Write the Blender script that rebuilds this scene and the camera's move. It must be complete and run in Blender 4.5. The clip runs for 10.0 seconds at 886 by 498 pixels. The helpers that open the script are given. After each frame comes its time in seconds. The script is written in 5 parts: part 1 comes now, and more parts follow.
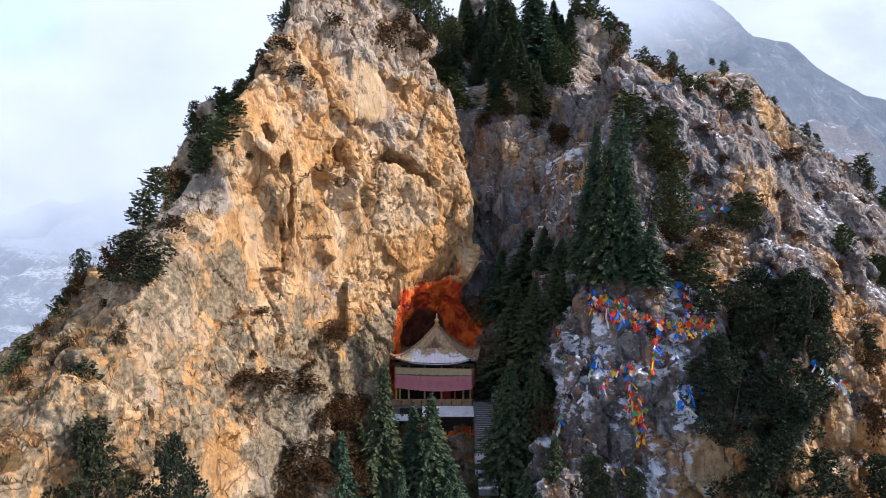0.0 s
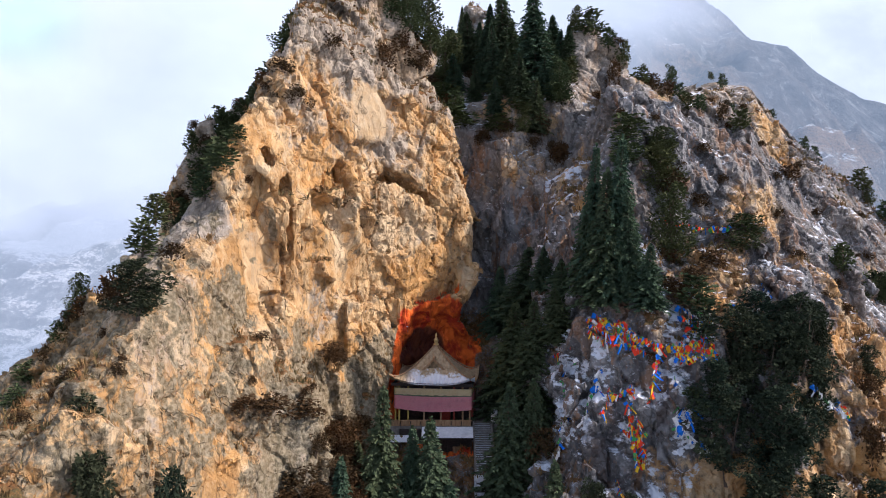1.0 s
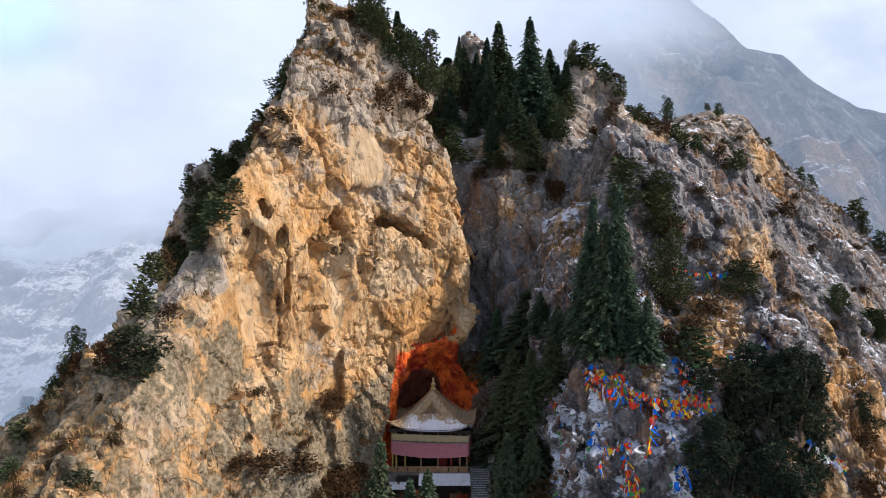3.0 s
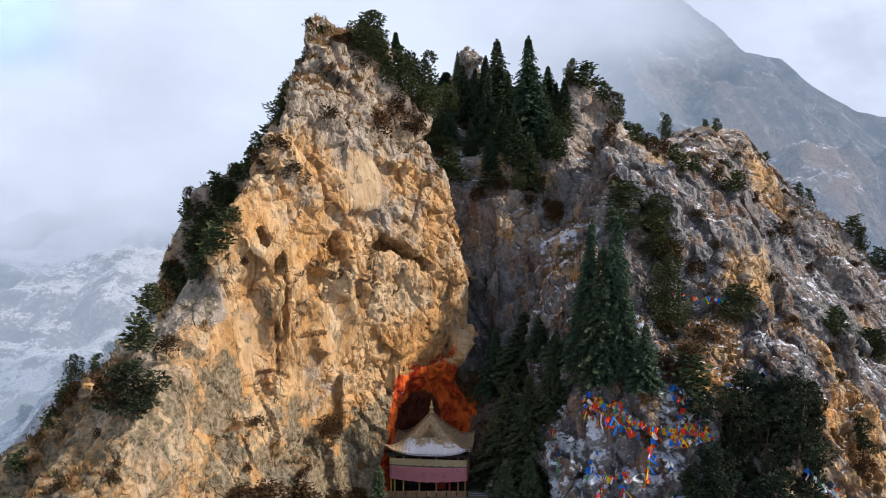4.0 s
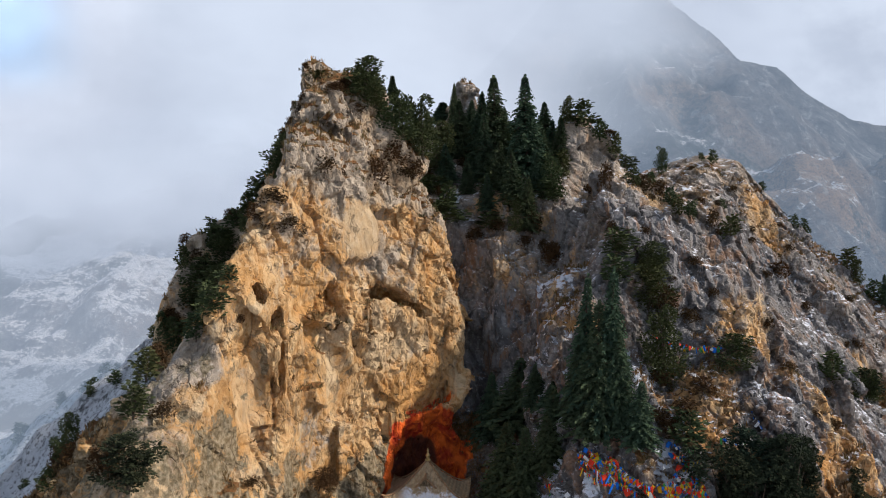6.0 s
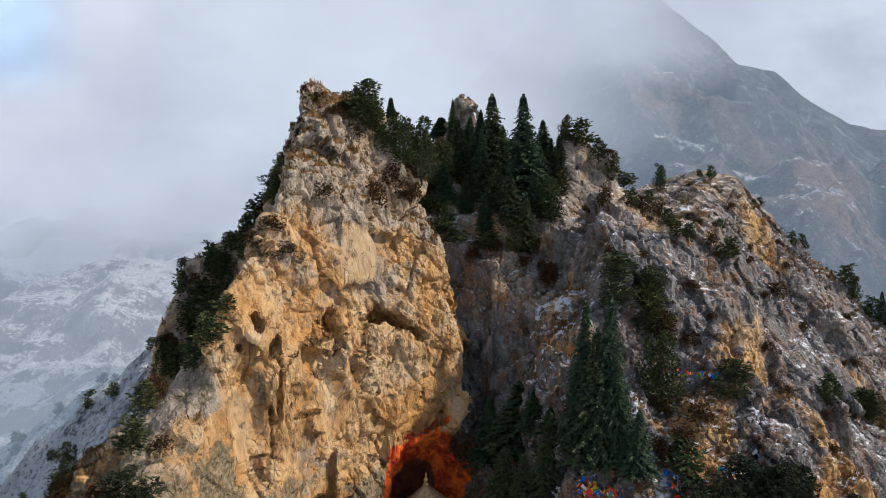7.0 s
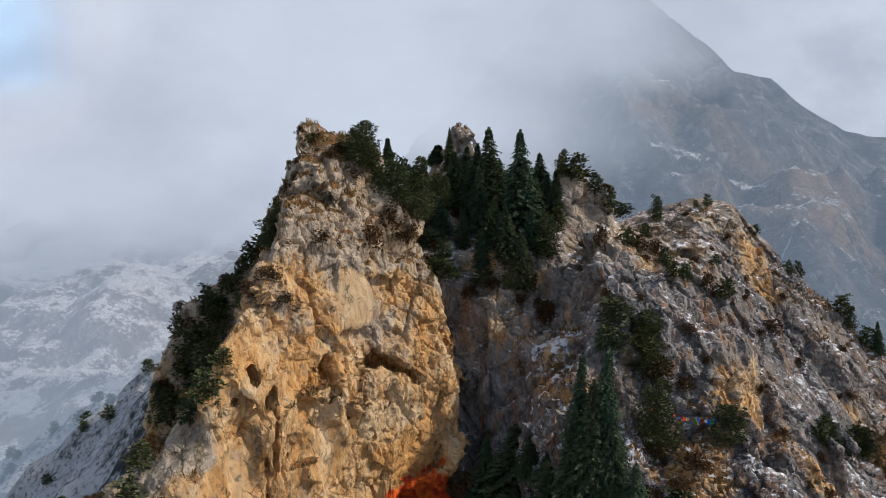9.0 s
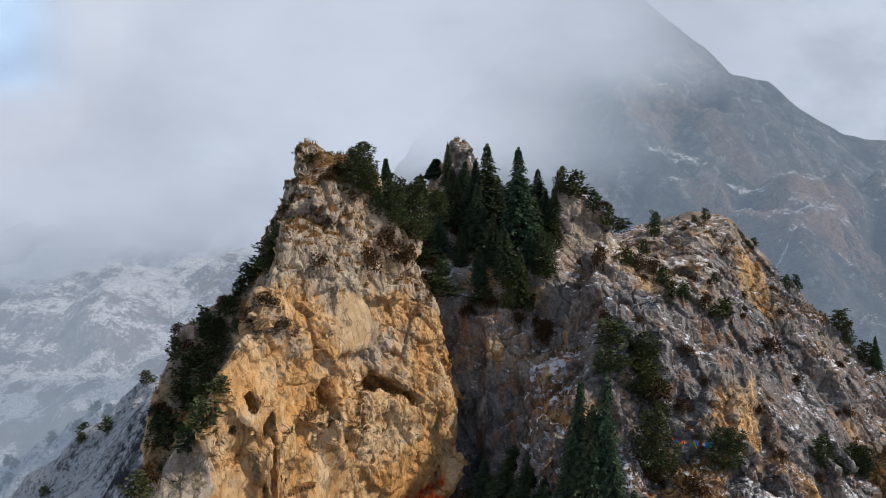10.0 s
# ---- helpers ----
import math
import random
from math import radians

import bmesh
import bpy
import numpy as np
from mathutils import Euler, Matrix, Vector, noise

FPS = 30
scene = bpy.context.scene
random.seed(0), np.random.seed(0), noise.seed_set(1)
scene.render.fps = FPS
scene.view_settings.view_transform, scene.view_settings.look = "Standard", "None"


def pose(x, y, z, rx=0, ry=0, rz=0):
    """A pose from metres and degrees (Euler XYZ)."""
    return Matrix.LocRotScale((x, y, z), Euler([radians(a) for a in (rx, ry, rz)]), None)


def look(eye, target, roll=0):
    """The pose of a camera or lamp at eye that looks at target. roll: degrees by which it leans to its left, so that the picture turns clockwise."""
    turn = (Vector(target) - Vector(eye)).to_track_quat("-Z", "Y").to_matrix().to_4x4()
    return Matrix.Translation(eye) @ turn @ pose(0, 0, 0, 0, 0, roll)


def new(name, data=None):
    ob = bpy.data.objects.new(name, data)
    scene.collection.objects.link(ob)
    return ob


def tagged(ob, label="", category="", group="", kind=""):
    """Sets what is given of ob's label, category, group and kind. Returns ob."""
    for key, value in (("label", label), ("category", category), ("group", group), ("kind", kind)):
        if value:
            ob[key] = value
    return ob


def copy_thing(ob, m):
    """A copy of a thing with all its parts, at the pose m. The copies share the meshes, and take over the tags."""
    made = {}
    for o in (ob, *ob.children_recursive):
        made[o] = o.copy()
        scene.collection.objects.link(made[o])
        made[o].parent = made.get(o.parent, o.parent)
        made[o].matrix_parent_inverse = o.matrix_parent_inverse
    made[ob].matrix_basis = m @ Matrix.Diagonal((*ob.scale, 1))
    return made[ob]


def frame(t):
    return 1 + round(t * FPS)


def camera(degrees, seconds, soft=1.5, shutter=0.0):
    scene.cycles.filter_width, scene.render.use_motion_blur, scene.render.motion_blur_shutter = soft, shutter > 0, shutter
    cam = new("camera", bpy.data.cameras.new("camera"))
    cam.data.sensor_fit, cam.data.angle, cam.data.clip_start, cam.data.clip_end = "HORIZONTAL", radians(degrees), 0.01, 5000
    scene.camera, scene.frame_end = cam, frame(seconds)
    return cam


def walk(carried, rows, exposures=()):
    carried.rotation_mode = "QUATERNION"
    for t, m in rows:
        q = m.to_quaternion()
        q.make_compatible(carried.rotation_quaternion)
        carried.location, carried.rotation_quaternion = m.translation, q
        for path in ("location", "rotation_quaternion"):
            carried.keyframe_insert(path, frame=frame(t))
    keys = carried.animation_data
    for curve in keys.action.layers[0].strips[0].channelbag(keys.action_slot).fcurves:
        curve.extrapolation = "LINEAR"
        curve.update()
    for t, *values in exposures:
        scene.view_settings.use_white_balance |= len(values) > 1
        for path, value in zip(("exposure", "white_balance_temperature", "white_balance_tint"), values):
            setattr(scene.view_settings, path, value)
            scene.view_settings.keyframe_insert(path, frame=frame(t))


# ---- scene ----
cam = camera(63.9, 10.0, soft=1.0)
METRES, EYE, TILT, LEAN, TURN = 25.0, 30.0, 0.0, 0.0, 0.0
ROWS = [
    (0.0, 0.0, 0.0, 0.0, 0.0, -0.0, 0.0),
    (0.5, -0.0029, 0.0001, 0.0425, -0.08, 0.02, -0.01),
    (1.0, -0.0049, 0.0002, 0.0864, -0.14, 0.05, -0.02),
    (1.5, -0.0063, 0.0002, 0.1321, -0.22, 0.09, -0.03),
    (2.0, -0.0072, 0.0001, 0.1786, -0.29, 0.15, -0.04),
    (2.5, -0.008, 0.0004, 0.2261, -0.36, 0.2, -0.03),
    (4.0, -0.0067, -0.0021, 0.38, -0.53, 0.26, -0.05),
    (4.5, -0.0071, -0.0025, 0.4313, -0.6, 0.29, -0.05),
    (5.0, -0.0078, -0.0024, 0.4838, -0.68, 0.32, -0.06),
    (5.5, -0.0067, -0.0033, 0.5368, -0.74, 0.35, -0.07),
    (7.0, -0.006, -0.0046, 0.6977, -0.93, 0.41, -0.16),
    (7.5, -0.0053, -0.0056, 0.7512, -0.99, 0.42, -0.17),
    (8.0, -0.0068, -0.0042, 0.7938, -1.07, 0.41, -0.19),
    (8.5, -0.0058, -0.0054, 0.8457, -1.12, 0.43, -0.2),
    (9.0, -0.0071, -0.0043, 0.8972, -1.21, 0.43, -0.23),
    (9.5, -0.0075, -0.0037, 0.9486, -1.28, 0.42, -0.24),
    (10.0, -0.0079, -0.0035, 0.9996, -1.36, 0.41, -0.24),
]
walk(cam, [(t, pose(0, 0, EYE, TILT, LEAN, TURN) @ pose(METRES * x, METRES * y, METRES * z, 90 + pitch, roll, yaw)) for t, x, y, z, yaw, pitch, roll in ROWS],
     exposures=((0.0, 0.15, 5850, 15), (5.0, -0.24, 6180, 10), (10.0, -0.58, 6280, 9)))
# ---- daylight: low sun from the right and behind the camera, thin cloud ----
SUN_AZ, SUN_EL = -13.0, 39.0
world = bpy.data.worlds.new("sky")
scene.world = world
world.use_nodes = True
wt = world.node_tree
bg = wt.nodes["Background"]
sky = wt.nodes.new("ShaderNodeTexSky")
sky.sky_type, sky.sun_disc = "NISHITA", False
sky.sun_elevation, sky.sun_rotation = radians(SUN_EL), radians(90 - SUN_AZ)
sky.air_density, sky.dust_density = 1.0, 1.5
wgeo = wt.nodes.new("ShaderNodeTexCoord")
wmap = wt.nodes.new("ShaderNodeMapping")
wmap.inputs["Scale"].default_value = (1.0, 1.0, 2.2)
wnoise = wt.nodes.new("ShaderNodeTexNoise")
wnoise.inputs["Scale"].default_value, wnoise.inputs["Detail"].default_value = 2.6, 6
wramp = wt.nodes.new("ShaderNodeMapRange")
wramp.inputs["From Min"].default_value, wramp.inputs["From Max"].default_value = 0.34, 0.62
wramp.inputs["To Min"].default_value, wramp.inputs["To Max"].default_value = 0.35, 0.9
wmix = wt.nodes.new("ShaderNodeMix")
wmix.data_type = "RGBA"
wmix.inputs["B"].default_value = (13.2, 15.0, 18.6, 1)
wt.links.new(wgeo.outputs["Generated"], wmap.inputs["Vector"])
wt.links.new(wmap.outputs["Vector"], wnoise.inputs["Vector"])
wt.links.new(wnoise.outputs["Fac"], wramp.inputs["Value"])
wt.links.new(wramp.outputs["Result"], wmix.inputs["Factor"])
wt.links.new(sky.outputs["Color"], wmix.inputs["A"])
wt.links.new(wmix.outputs["Result"], bg.inputs["Color"])
bg.inputs["Strength"].default_value = 0.05

sun = new("sun", bpy.data.lights.new("sun", "SUN"))
sun.data.energy, sun.data.angle, sun.data.color = 5.2, radians(2.5), (1.0, 0.855, 0.71)
sa, se = radians(SUN_AZ), radians(SUN_EL)
sun.matrix_world = look((0, 0, 200), Vector((0, 0, 200)) - Vector((math.cos(sa) * math.cos(se), math.sin(sa) * math.cos(se), math.sin(se))))
# ---- materials ----
class Shader:
    """A node material, with short calls for its nodes."""

    def __init__(self, name, rough=0.8, metal=0.0):
        self.m = bpy.data.materials.new(name)
        self.m.use_nodes = True
        self.t = self.m.node_tree
        self.b = self.t.nodes["Principled BSDF"]
        self.b.inputs["Roughness"].default_value, self.b.inputs["Metallic"].default_value = rough, metal
        self.b.inputs["Specular IOR Level"].default_value = 0.25

    def put(self, socket, v):
        if isinstance(v, bpy.types.NodeSocket):
            self.t.links.new(v, socket)
        elif isinstance(v, tuple) and len(v) == 3 and socket.type == "RGBA":
            socket.default_value = (*v, 1)
        else:
            socket.default_value = v

    def node(self, kind, **inputs):
        n = self.t.nodes.new("ShaderNode" + kind)
        for k, v in inputs.items():
            self.put(n.inputs[k.replace("_", " ")], v)
        return n

    def place(self, sx=1.0, sy=1.0, sz=1.0):
        c = self.node("TexCoord").outputs["Object"]
        return self.node("Mapping", Vector=c, Scale=(sx, sy, sz)).outputs["Vector"]

    def noise(self, scale, detail=6.0, rough=0.6, vec=None, distort=0.0):
        n = self.node("TexNoise", Scale=scale, Detail=detail, Roughness=rough, Distortion=distort)
        self.put(n.inputs["Vector"], vec if vec is not None else self.place())
        return n.outputs["Fac"]

    def cells(self, scale, vec=None, feature="F1", out="Distance"):
        n = self.node("TexVoronoi")
        n.feature = feature
        n.inputs["Scale"].default_value = scale
        self.put(n.inputs["Vector"], vec if vec is not None else self.place())
        return n.outputs[out]

    def band(self, v, a, b, lo=0.0, hi=1.0):
        n = self.node("MapRange", Value=v)
        n.inputs["From Min"].default_value, n.inputs["From Max"].default_value = a, b
        n.inputs["To Min"].default_value, n.inputs["To Max"].default_value = lo, hi
        n.interpolation_type = "SMOOTHSTEP" if lo == 0.0 and hi == 1.0 else "LINEAR"
        return n.outputs["Result"]

    def mix(self, f, a, b, mode="MIX"):
        n = self.t.nodes.new("ShaderNodeMix")
        n.data_type, n.blend_type = "RGBA", mode
        for s, v in ((n.inputs[0], f), (n.inputs[6], a), (n.inputs[7], b)):
            self.put(s, v)
        return n.outputs[2]

    def calc(self, op, a, b=0.0):
        n = self.t.nodes.new("ShaderNodeMath")
        n.operation = op
        self.put(n.inputs[0], a), self.put(n.inputs[1], b)
        return n.outputs[0]

    def attr(self, name):
        n = self.t.nodes.new("ShaderNodeAttribute")
        n.attribute_name = name
        return n

    def bump(self, height, dist, strength=1.0, under=None):
        n = self.node("Bump", Height=height, Distance=dist, Strength=strength)
        if under is not None:
            self.put(n.inputs["Normal"], under)
        return n.outputs["Normal"]

    def done(self, colour=None, normal=None, rough=None):
        for k, v in (("Base Color", colour), ("Normal", normal), ("Roughness", rough)):
            if v is not None:
                self.put(self.b.inputs[k], v)
        return self.m


def rock_material():
    """Fractured limestone: tan and ochre where water has stained it, grey elsewhere, with snow dust and dry grass."""
    s = Shader("limestone", 0.9)
    at = s.node("SeparateColor", Color=s.attr("ground_kind").outputs["Color"])
    warm, snow, grass = at.outputs[0], at.outputs[1], at.outputs[2]
    red = s.attr("red_paint").outputs["Fac"]
    tilted = s.node("Mapping", Vector=s.node("TexCoord").outputs["Object"], Rotation=(0, 0.35, 0.2), Scale=(1, 1, 0.62)).outputs["Vector"]
    warp = s.node("TexNoise", Scale=0.9, Detail=4.0, Vector=s.place()).outputs["Color"]
    bent = s.node("VectorMath")
    bent.operation = "MULTIPLY_ADD"
    s.put(bent.inputs[0], warp), s.put(bent.inputs[1], (0.9, 0.9, 0.9)), s.put(bent.inputs[2], tilted)
    bent = bent.outputs[0]
    streak = s.noise(0.5, 8, 0.66, s.node("Mapping", Vector=tilted, Scale=(1, 1, 0.75)).outputs["Vector"], 1.0)
    blotch = s.noise(0.17, 6, 0.62, s.place(1, 1, 0.7), 1.0)
    stain = s.noise(0.30, 6, 0.66, s.place(1.6, 1.6, 0.5), 0.8)
    grain = s.noise(2.4, 6, 0.62)
    fine = s.noise(9.0, 5, 0.7)
    lichen = s.noise(0.62, 9, 0.74, s.place(1, 1, 0.85), 0.5)
    tan = s.mix(s.band(streak, 0.38, 0.62), (0.41, 0.228, 0.088), (0.60, 0.405, 0.205))
    tan = s.mix(s.calc("MULTIPLY", s.band(blotch, 0.50, 0.62), 0.85), tan, (0.53, 0.285, 0.095))
    tan = s.mix(s.calc("MULTIPLY", s.band(blotch, 0.47, 0.38), 0.65), tan, (0.58, 0.46, 0.30))
    tan = s.mix(s.calc("MULTIPLY", s.band(grain, 0.54, 0.68), 0.4), tan, (0.64, 0.49, 0.31))
    tan = s.mix(s.calc("MULTIPLY", s.band(stain, 0.56, 0.66), 0.6), tan, (0.25, 0.175, 0.105))
    tan = s.mix(s.calc("MULTIPLY", s.band(lichen, 0.55, 0.63), 0.7), tan, (0.20, 0.165, 0.115))
    grey = s.mix(s.band(streak, 0.36, 0.64), (0.09, 0.089, 0.090), (0.248, 0.243, 0.242))
    grey = s.mix(s.calc("MULTIPLY", s.band(stain, 0.51, 0.62), 0.8), grey, (0.25, 0.145, 0.085))
    grey = s.mix(s.calc("MULTIPLY", s.band(blotch, 0.47, 0.38), 0.7), grey, (0.095, 0.085, 0.080))
    grey = s.mix(s.calc("MULTIPLY", s.band(grain, 0.55, 0.68), 0.6), grey, (0.46, 0.445, 0.45))
    pale = s.mix(s.band(streak, 0.36, 0.64), (0.27, 0.225, 0.175), (0.47, 0.395, 0.305))
    pale = s.mix(s.calc("MULTIPLY", s.band(grain, 0.54, 0.68), 0.6), pale, (0.58, 0.505, 0.41))
    pale = s.mix(s.calc("MULTIPLY", s.band(blotch, 0.50, 0.62), 0.5), pale, (0.47, 0.32, 0.17))
    pale = s.mix(s.calc("MULTIPLY", s.band(lichen, 0.53, 0.62), 0.75), pale, (0.17, 0.15, 0.122))
    grey = s.mix(s.attr("pale_rock").outputs["Fac"], grey, pale)
    w = s.band(s.calc("ADD", warm, s.calc("MULTIPLY", s.calc("SUBTRACT", lichen, 0.5), 1.6)), 0.35, 0.65)
    col = s.mix(w, grey, tan)
    worn = s.attr("worn").outputs["Fac"]
    col = s.mix(s.calc("MULTIPLY", worn, 0.7), col, s.mix(s.band(streak, 0.35, 0.65), (0.50, 0.355, 0.195), (0.63, 0.49, 0.315)))
    mossy = s.band(s.calc("ADD", s.attr("moss").outputs["Fac"], s.calc("MULTIPLY", s.calc("SUBTRACT", lichen, 0.5), 2.2)), 0.4, 0.6)
    col = s.mix(s.calc("MULTIPLY", mossy, 0.85), col, s.mix(s.band(grain, 0.38, 0.62), (0.10, 0.088, 0.055), (0.27, 0.235, 0.165)))
    # open joints between the broken blocks
    seam = None
    for scale, wide in ((0.22, 0.012), (0.6, 0.02)):
        line = s.calc("SUBTRACT", 1.0, s.band(s.cells(scale, bent, "DISTANCE_TO_EDGE"), 0.0, wide))
        line = s.calc("MULTIPLY", line, s.band(s.noise(scale * 1.7, 3, 0.5), 0.46, 0.58))
        seam = line if seam is None else s.calc("MAXIMUM", seam, line)
    col = s.mix(s.calc("MULTIPLY", seam, 0.45), col, (0.12, 0.085, 0.06))
    g = s.band(s.calc("ADD", grass, s.calc("MULTIPLY", s.calc("SUBTRACT", fine, 0.5), 1.4)), 0.4, 0.6)
    turf = s.mix(s.band(s.noise(1.3, 4), 0.35, 0.65), (0.19, 0.085, 0.03), (0.085, 0.07, 0.03))
    turf = s.mix(s.band(fine, 0.5, 0.7), turf, (0.30, 0.16, 0.06))
    col = s.mix(g, col, turf)
    r = s.band(s.calc("ADD", red, s.calc("MULTIPLY", s.calc("SUBTRACT", streak, 0.5), 0.9)), 0.4, 0.62)
    col = s.mix(r, col, s.mix(s.band(streak, 0.40, 0.60), (0.40, 0.035, 0.012), (0.86, 0.17, 0.025)))
    sn = s.band(s.calc("ADD", snow, s.calc("MULTIPLY", s.calc("SUBTRACT", s.noise(1.1, 9, 0.72, s.place(1, 1, 1.8)), 0.5), 1.9)), 0.45, 0.66)
    col = s.mix(sn, col, (0.70, 0.73, 0.79))
    # near-black streaks on the outcrop, near-black patch inside the cave
    marked = s.attr("dark_marks").outputs["Fac"]
    col = s.mix(s.calc("MULTIPLY", s.band(s.calc("ADD", marked, s.calc("MULTIPLY", s.calc("SUBTRACT", streak, 0.5), 1.2)), 0.35, 0.75), 0.85), col, (0.035, 0.022, 0.018))
    # broken faces: each chip of rock turns its own way
    n = s.node("NewGeometry").outputs["Normal"]
    for scale, much in ((0.8, 0.40), (2.1, 0.40), (5.0, 0.28)):
        chip = s.cells(scale, bent, "F1", "Color")
        off = s.node("VectorMath")
        off.operation = "MULTIPLY_ADD"
        s.put(off.inputs[0], chip), s.put(off.inputs[1], (much, much, much)), s.put(off.inputs[2], (-much / 2, -much / 2, -much / 2))
        less = s.node("VectorMath")
        less.operation = "SCALE"
        s.put(less.inputs[0], off.outputs[0]), s.put(less.inputs["Scale"], s.calc("SUBTRACT", 1.0, s.calc("MULTIPLY", worn, 0.85)))
        tot = s.node("VectorMath")
        tot.operation = "ADD"
        s.put(tot.inputs[0], n), s.put(tot.inputs[1], less.outputs[0])
        unit = s.node("VectorMath")
        unit.operation = "NORMALIZE"
        s.put(unit.inputs[0], tot.outputs[0])
        n = unit.outputs[0]
    n = s.bump(streak, 0.5, 0.6, n)
    n = s.bump(grain, 0.13, 0.6, n)
    n = s.bump(seam, -0.2, 0.9, n)
    n = s.bump(fine, 0.05, 0.7, n)
    return s.done(col, n)


def far_material():
    """Distant slopes: grey-brown scree and scrub under broken snow."""
    s = Shader("far_slope", 0.95)
    at = s.node("SeparateColor", Color=s.attr("ground_kind").outputs["Color"])
    warm, snow, grass = at.outputs[0], at.outputs[1], at.outputs[2]
    a = s.noise(0.012, 8, 0.65)
    b = s.noise(0.06, 8, 0.7)
    c = s.noise(0.3, 6, 0.7)
    col = s.mix(s.band(b, 0.38, 0.62), (0.05, 0.056, 0.066), (0.15, 0.155, 0.165))
    col = s.mix(s.calc("MULTIPLY", warm, s.band(a, 0.4, 0.6)), col, (0.40, 0.26, 0.15))
    col = s.mix(s.band(s.calc("ADD", grass, s.calc("SUBTRACT", c, 0.5)), 0.45, 0.6), col, (0.035, 0.045, 0.035))
    f = s.calc("ADD", s.calc("MULTIPLY", s.calc("SUBTRACT", b, 0.5), 1.3), s.calc("MULTIPLY", s.calc("SUBTRACT", c, 0.5), 1.2))
    col = s.mix(s.band(s.calc("ADD", snow, f), 0.42, 0.62), col, (0.78, 0.80, 0.84))
    e = s.noise(0.09, 9, 0.75, s.node("Mapping", Vector=s.node("TexCoord").outputs["Object"], Rotation=(0, 0.6, 0), Scale=(1, 1, 0.7)).outputs["Vector"], 0.9)
    col = s.mix(s.calc("MULTIPLY", s.band(e, 0.52, 0.64), 0.55), col, (0.50, 0.51, 0.54))
    col = s.mix(s.calc("MULTIPLY", s.band(e, 0.46, 0.36), 0.7), col, (0.045, 0.05, 0.06))
    d = s.noise(0.9, 6, 0.75)
    col = s.mix(s.calc("MULTIPLY", s.band(d, 0.50, 0.62), 0.75), col, (0.05, 0.055, 0.06))
    n = s.bump(b, 9.0, 0.9)
    n = s.bump(c, 2.6, 0.9, n)
    n = s.bump(d, 0.8, 0.8, n)
    return s.done(col, n)


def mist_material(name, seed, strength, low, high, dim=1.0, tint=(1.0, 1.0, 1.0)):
    """Far cloud, haze and a gap of blue sky, as glowing see-through sheets: scattered light is put in as emission.
    White or tinted where it is thick, clear where it is thin. low, high: heights between which it thickens.
    """
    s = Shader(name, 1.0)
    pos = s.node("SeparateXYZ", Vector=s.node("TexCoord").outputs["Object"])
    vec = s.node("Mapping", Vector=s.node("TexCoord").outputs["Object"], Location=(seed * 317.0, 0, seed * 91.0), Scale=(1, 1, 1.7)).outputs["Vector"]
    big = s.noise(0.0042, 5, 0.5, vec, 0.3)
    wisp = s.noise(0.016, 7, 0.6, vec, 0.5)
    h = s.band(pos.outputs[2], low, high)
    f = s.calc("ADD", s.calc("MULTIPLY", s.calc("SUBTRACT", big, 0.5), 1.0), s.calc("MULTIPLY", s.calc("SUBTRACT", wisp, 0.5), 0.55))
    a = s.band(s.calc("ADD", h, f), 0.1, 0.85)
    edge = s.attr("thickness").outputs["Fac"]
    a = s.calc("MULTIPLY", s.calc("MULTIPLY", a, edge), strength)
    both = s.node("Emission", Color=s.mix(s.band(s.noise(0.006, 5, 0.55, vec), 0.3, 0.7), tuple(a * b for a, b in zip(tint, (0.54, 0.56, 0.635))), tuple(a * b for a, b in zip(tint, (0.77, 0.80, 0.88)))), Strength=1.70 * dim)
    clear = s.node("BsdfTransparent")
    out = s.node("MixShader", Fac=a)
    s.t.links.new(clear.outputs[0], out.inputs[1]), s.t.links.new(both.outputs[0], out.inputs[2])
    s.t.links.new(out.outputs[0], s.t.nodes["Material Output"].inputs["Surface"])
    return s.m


LIMESTONE, FAR = rock_material(), far_material()
# ---- rock: crags cut by planes, joined, roughened, then meshed ----
def hash3(ix, iy, iz, seed):
    """Random numbers 0..1 for whole-number cells."""
    h = (ix.astype(np.int64) * 374761393 + iy.astype(np.int64) * 668265263 + iz.astype(np.int64) * 2147483647 + seed * 974634777) & 0xFFFFFFFF
    h = ((h ^ (h >> 13)) * 1274126177) & 0xFFFFFFFF
    h = ((h ^ (h >> 16)) * 2246822519) & 0xFFFFFFFF
    h = h ^ (h >> 15)
    return (h & 0xFFFFFF).astype(np.float32) / 16777216.0


def vnoise(p, seed=0):
    """Smooth noise, -1..1, at points p (n, 3)."""
    i = np.floor(p).astype(np.int64)
    f = (p - i).astype(np.float32)
    f = f * f * f * (f * (f * 6 - 15) + 10)
    out = np.zeros(len(p), np.float32)
    for dx in (0, 1):
        wx = f[:, 0] if dx else 1 - f[:, 0]
        for dy in (0, 1):
            wy = f[:, 1] if dy else 1 - f[:, 1]
            for dz in (0, 1):
                wz = f[:, 2] if dz else 1 - f[:, 2]
                out += wx * wy * wz * hash3(i[:, 0] + dx, i[:, 1] + dy, i[:, 2] + dz, seed)
    return out * 2 - 1


def fbm(p, octaves=4, seed=0, gain=0.5):
    out, amp, q = np.zeros(len(p), np.float32), 1.0, np.array(p, dtype=np.float64)
    for k in range(octaves):
        out += amp * vnoise(q, seed + 17 * k)
        amp, q = amp * gain, q * 2.03 + 11.7
    return out


